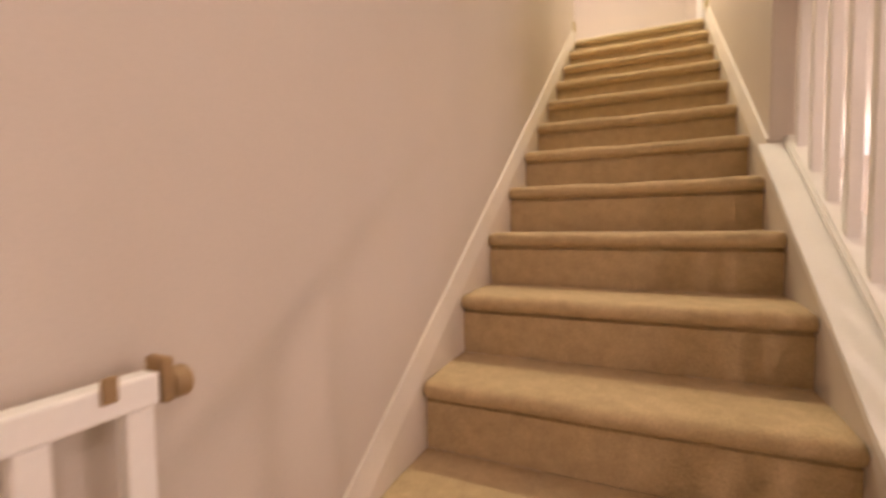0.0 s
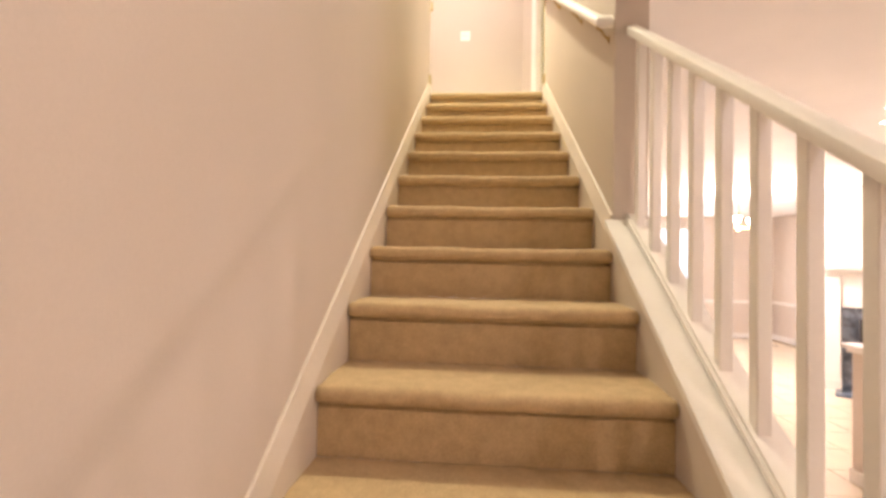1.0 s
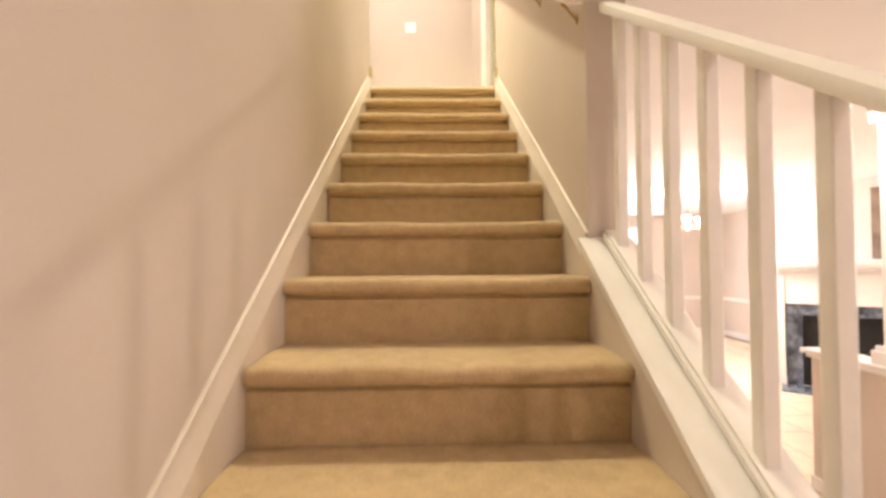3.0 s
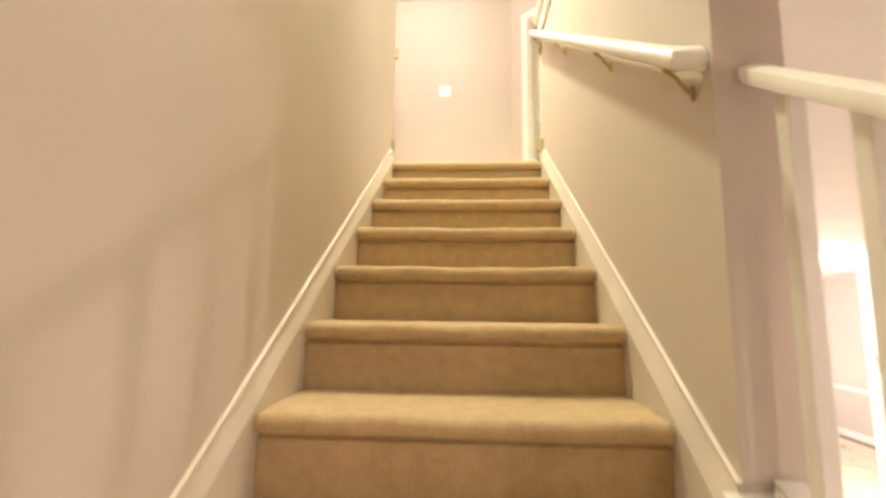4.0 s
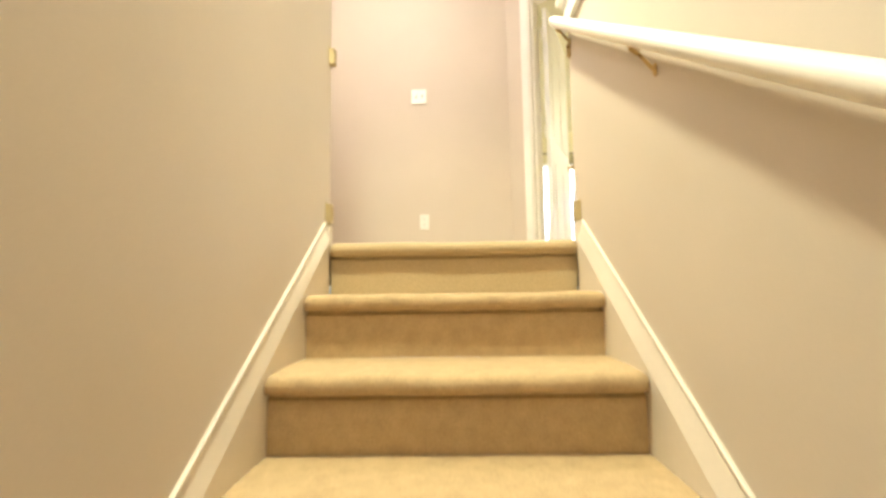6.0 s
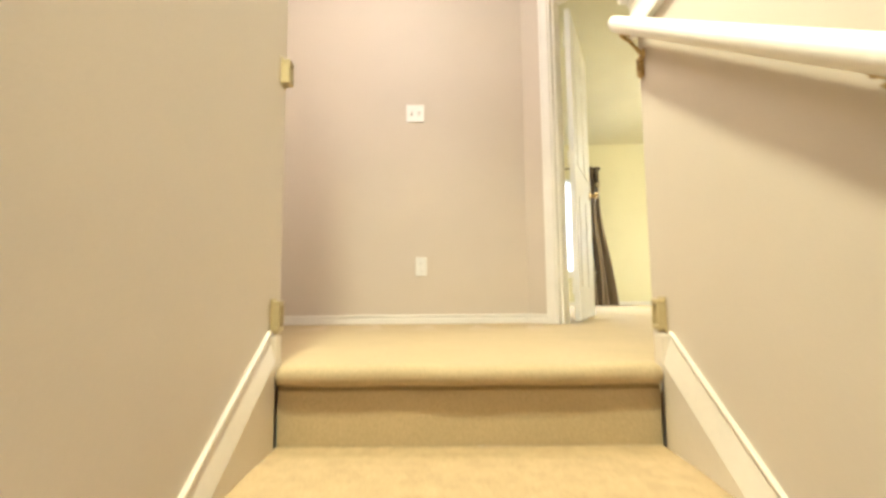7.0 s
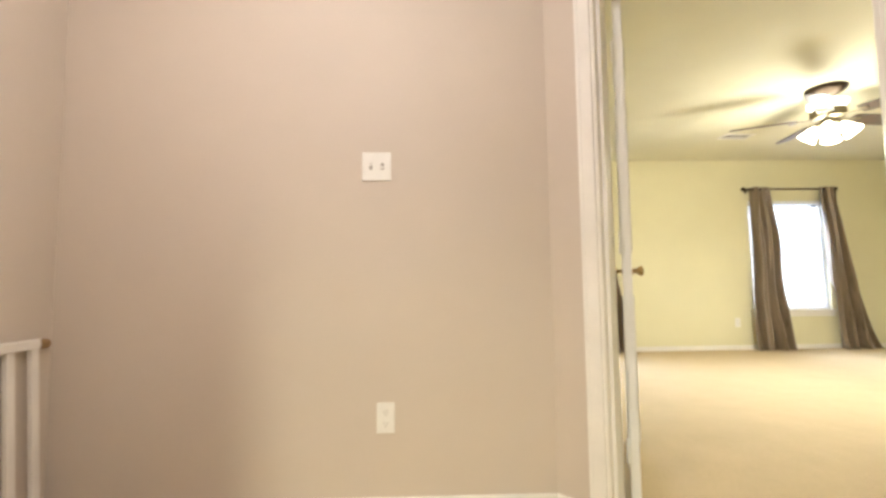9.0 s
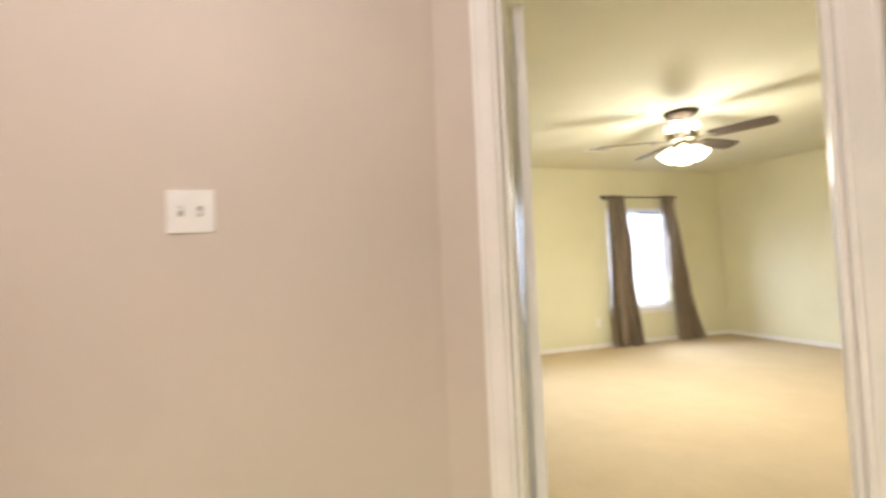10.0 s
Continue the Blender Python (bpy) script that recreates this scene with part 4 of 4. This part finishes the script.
# ---- hall ceiling lamp, stair light and added stair fill ----
t = thing("ceiling_lamp", "flush ceiling lamp with a lit frosted dome", "ceiling lamp", (0.10, 4.15, CEIL))
part("base", lathe([(0.16, -0.0005), (0.165, -0.012), (0.155, -0.022)], (0, 0, 0), 28), TRIM, t, smooth=True)
part("dome", lathe([(0.15, -0.020), (0.148, -0.04), (0.125, -0.07), (0.08, -0.092), (0.02, -0.10)], (0, 0, 0), 28), HALLGLASS, t, smooth=True)
# The lower of these two fittings is added to go with the fill.
for lx, ly, watts, tint in STAIR_CAN_AND_FILL:
    t = thing("recessed_light", "round lit recessed ceiling light over the stairs, lower one added unseen", "recessed light", (lx, ly, CEIL), "recessed lights over the stairs")
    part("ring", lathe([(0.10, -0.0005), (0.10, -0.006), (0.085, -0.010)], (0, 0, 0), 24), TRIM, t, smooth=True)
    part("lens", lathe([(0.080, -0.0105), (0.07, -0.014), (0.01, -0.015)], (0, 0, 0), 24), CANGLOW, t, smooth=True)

# ---- living room: chandelier, can lights ----
ch = thing("chandelier", "brass chandelier with lit glass shades", "chandelier", (4.25, 6.9, LOWCEIL))
part("canopy", lathe([(0.06, -0.0005), (0.06, -0.01), (0.02, -0.035)], (0, 0, 0), 18), BRASS, ch, smooth=True)
part("stem", lathe([(0.008, -0.03), (0.008, -0.30), (0.03, -0.36), (0.012, -0.42), (0.035, -0.50), (0.02, -0.58), (0.004, -0.60)], (0, 0, 0), 14), BRASS, ch, smooth=True)
for i in range(5):
    a = radians(20 + 72 * i)
    c, s = math.cos(a), math.sin(a)
    part("arm", tube([(0.02 * c, 0.02 * s, -0.50), (0.10 * c, 0.10 * s, -0.56), (0.19 * c, 0.19 * s, -0.55), (0.24 * c, 0.24 * s, -0.50)], 0.007, 8), BRASS, ch, smooth=True)
    part("shade", lathe([(0.02, 0.0), (0.04, 0.02), (0.055, 0.06), (0.06, 0.10)], (0.24 * c, 0.24 * s, -0.50), 16), CRYSTAL, ch, "lit glass shade", True)
# The last fitting, over the foyer, is added to match its fill light.
for lx, ly, big in [(*c, 0.42) for c in CANS] + [(5.0, 0.65, 1.0), (1.9, -1.1, 1.0)]:
    t = thing("recessed_light", "round lit recessed ceiling light with a white ring, foyer one added unseen", "recessed light", (lx, ly, LOWCEIL), "recessed ceiling lights")
    t.scale = (big, big, 1)
    part("ring", lathe([(0.075, -0.0005), (0.075, -0.005), (0.06, -0.008)], (0, 0, 0), 22), TRIM, t, smooth=True)
    part("lens", lathe([(0.055, -0.0082), (0.05, -0.011), (0.01, -0.012)], (0, 0, 0), 22), CANGLOW, t, smooth=True)

# ---- fireplace ----
FA = radians(-38)
fire = thing("fireplace", "white mantel fireplace with dark marble surround and black firebox", "fireplace", (5.24, 6.62, LOW))
fire.rotation_euler = (0, 0, FA)
# along x: width, towards -y: room side
part("breast", boxes(((-0.05, 0.02, 0.0), (1.75, 0.95, LOWCEIL - LOW - 0.002))), TRIM, fire, "white painted chimney breast")
part("pilaster", boxes(((0.0, -0.07, 0.0), (0.17, 0.018, 1.56)), ((-0.01, -0.085, 0.0), (0.18, 0.016, 0.14)), ((-0.01, -0.085, 1.46), (0.18, 0.016, 1.54)), bevel=0.005), TRIM, fire)
part("pilaster", boxes(((1.53, -0.07, 0.0), (1.70, 0.018, 1.56)), ((1.52, -0.085, 0.0), (1.71, 0.016, 0.14)), ((1.52, -0.085, 1.46), (1.71, 0.016, 1.54)), bevel=0.005), TRIM, fire)
part("frieze", boxes(((0.181, -0.06, 1.13), (1.519, 0.018, 1.56)), bevel=0.005), TRIM, fire)
part("mantel_shelf", boxes(((-0.07, -0.20, 1.63), (1.77, 0.018, 1.70)), ((-0.03, -0.12, 1.561), (1.73, 0.018, 1.629)), bevel=0.008), TRIM, fire)
part("surround", boxes(((0.181, -0.03, 0.0), (0.36, 0.018, 1.129)), ((1.34, -0.03, 0.0), (1.519, 0.018, 1.129)), ((0.3601, -0.03, 0.98), (1.3399, 0.018, 1.129))), MARBLE, fire, "dark veined marble slabs")
# A flat near-black panel stands in for the depth of the firebox.
part("firebox", boxes(((0.362, 0.005, 0.03), (1.338, 0.018, 0.978))), FIREBOX_BLACK, fire, "flat black firebox panel")
part("firebox_frame", boxes(((0.362, -0.02, 0.92), (1.338, 0.004, 0.978)), ((0.362, -0.02, 0.03), (0.39, 0.004, 0.919)), ((1.31, -0.02, 0.03), (1.338, 0.004, 0.919)), ((0.391, -0.02, 0.03), (1.309, 0.004, 0.07))), BLACKMETAL, fire)
# Plain brown rectangle over the right part of the chimney breast.
part("overmantel_patch", boxes(((1.08, 0.004, 1.74), (1.72, 0.0195, 2.66)), bevel=0.004), BROWN_PATCH, fire, "brown rectangle above the mantel")
part("hearth", boxes(((0.12, -0.45, 0.0), (1.58, -0.031, 0.025)), bevel=0.004), MARBLE, fire, "dark marble hearth slab")

# ---- half wall with column ----
hw = structure("half_wall", boxes(((3.36, -1.9, LOW), (3.48, 3.74, 0.065)), bevel=0.004), PAINT, "beige painted half wall with a white cap between entry and living room")
structure("trim_half_wall", boxes(((3.31, -1.9, 0.065), (3.53, 3.79, 0.10)), ((3.33, -1.9, 0.035), (3.3595, 3.76, 0.0645)), ((3.345, -1.9, LOW), (3.3595, 3.755, LOW + 0.11)), bevel=0.008), TRIM, "white cap of the entry half wall", "trim")
col = thing("column", "white fluted column standing on a half wall", "column", (3.43, 3.13, 0.10))
part("plinth", boxes(((-0.105, -0.105, 0.0), (0.105, 0.105, 0.09)), ((-0.09, -0.09, 0.09), (0.09, 0.09, 0.12)), bevel=0.005), TRIM, col)
bm = bmesh.new()
rings = []
hgt = LOWCEIL - 0.10
for z in (0.12, hgt - 0.12):
    rings.append([bm.verts.new(((0.082 - (0.006 if i % 4 in (1, 2) else 0)) * math.cos(2 * math.pi * i / 64), (0.082 - (0.006 if i % 4 in (1, 2) else 0)) * math.sin(2 * math.pi * i / 64), z)) for i in range(64)])
for i in range(64):
    bm.faces.new((rings[0][i], rings[0][(i + 1) % 64], rings[1][(i + 1) % 64], rings[1][i]))
part("shaft", bm, TRIM, col)
part("capital", boxes(((-0.10, -0.10, hgt - 0.05), (0.10, 0.10, hgt - 0.001)), ((-0.088, -0.088, hgt - 0.12), (0.088, 0.088, hgt - 0.051)), bevel=0.006), TRIM, col)

# ---- floor tiles ----
T = 0.45
tile_data = mesh_of("tile", boxes(((0.003, 0.003, -0.006), (T - 0.003, T - 0.003, 0.0)), bevel=0.002), TILE)
n = 0
rest = bmesh.new()
for i in range(14):
    for j in range(28):
        x, y = 1.09 + T * i, -1.9 + T * j
        if y + T > NORTH or x + T > EAST:
            continue
        if 1.0 < x < 6.2 and 0.3 < y < 8.5 and n < 260:
            o = new("tile", tile_data)
            o.parent, o.location = floor_living, (x, y, LOW)
            n += 1
        else:
            add_box(rest, (x + 0.003, y + 0.003, LOW - 0.006), (x + T - 0.003, y + T - 0.003, LOW))
o = part("tiles", rest, TILE, floor_living)
tagged(o, kind="stuff")
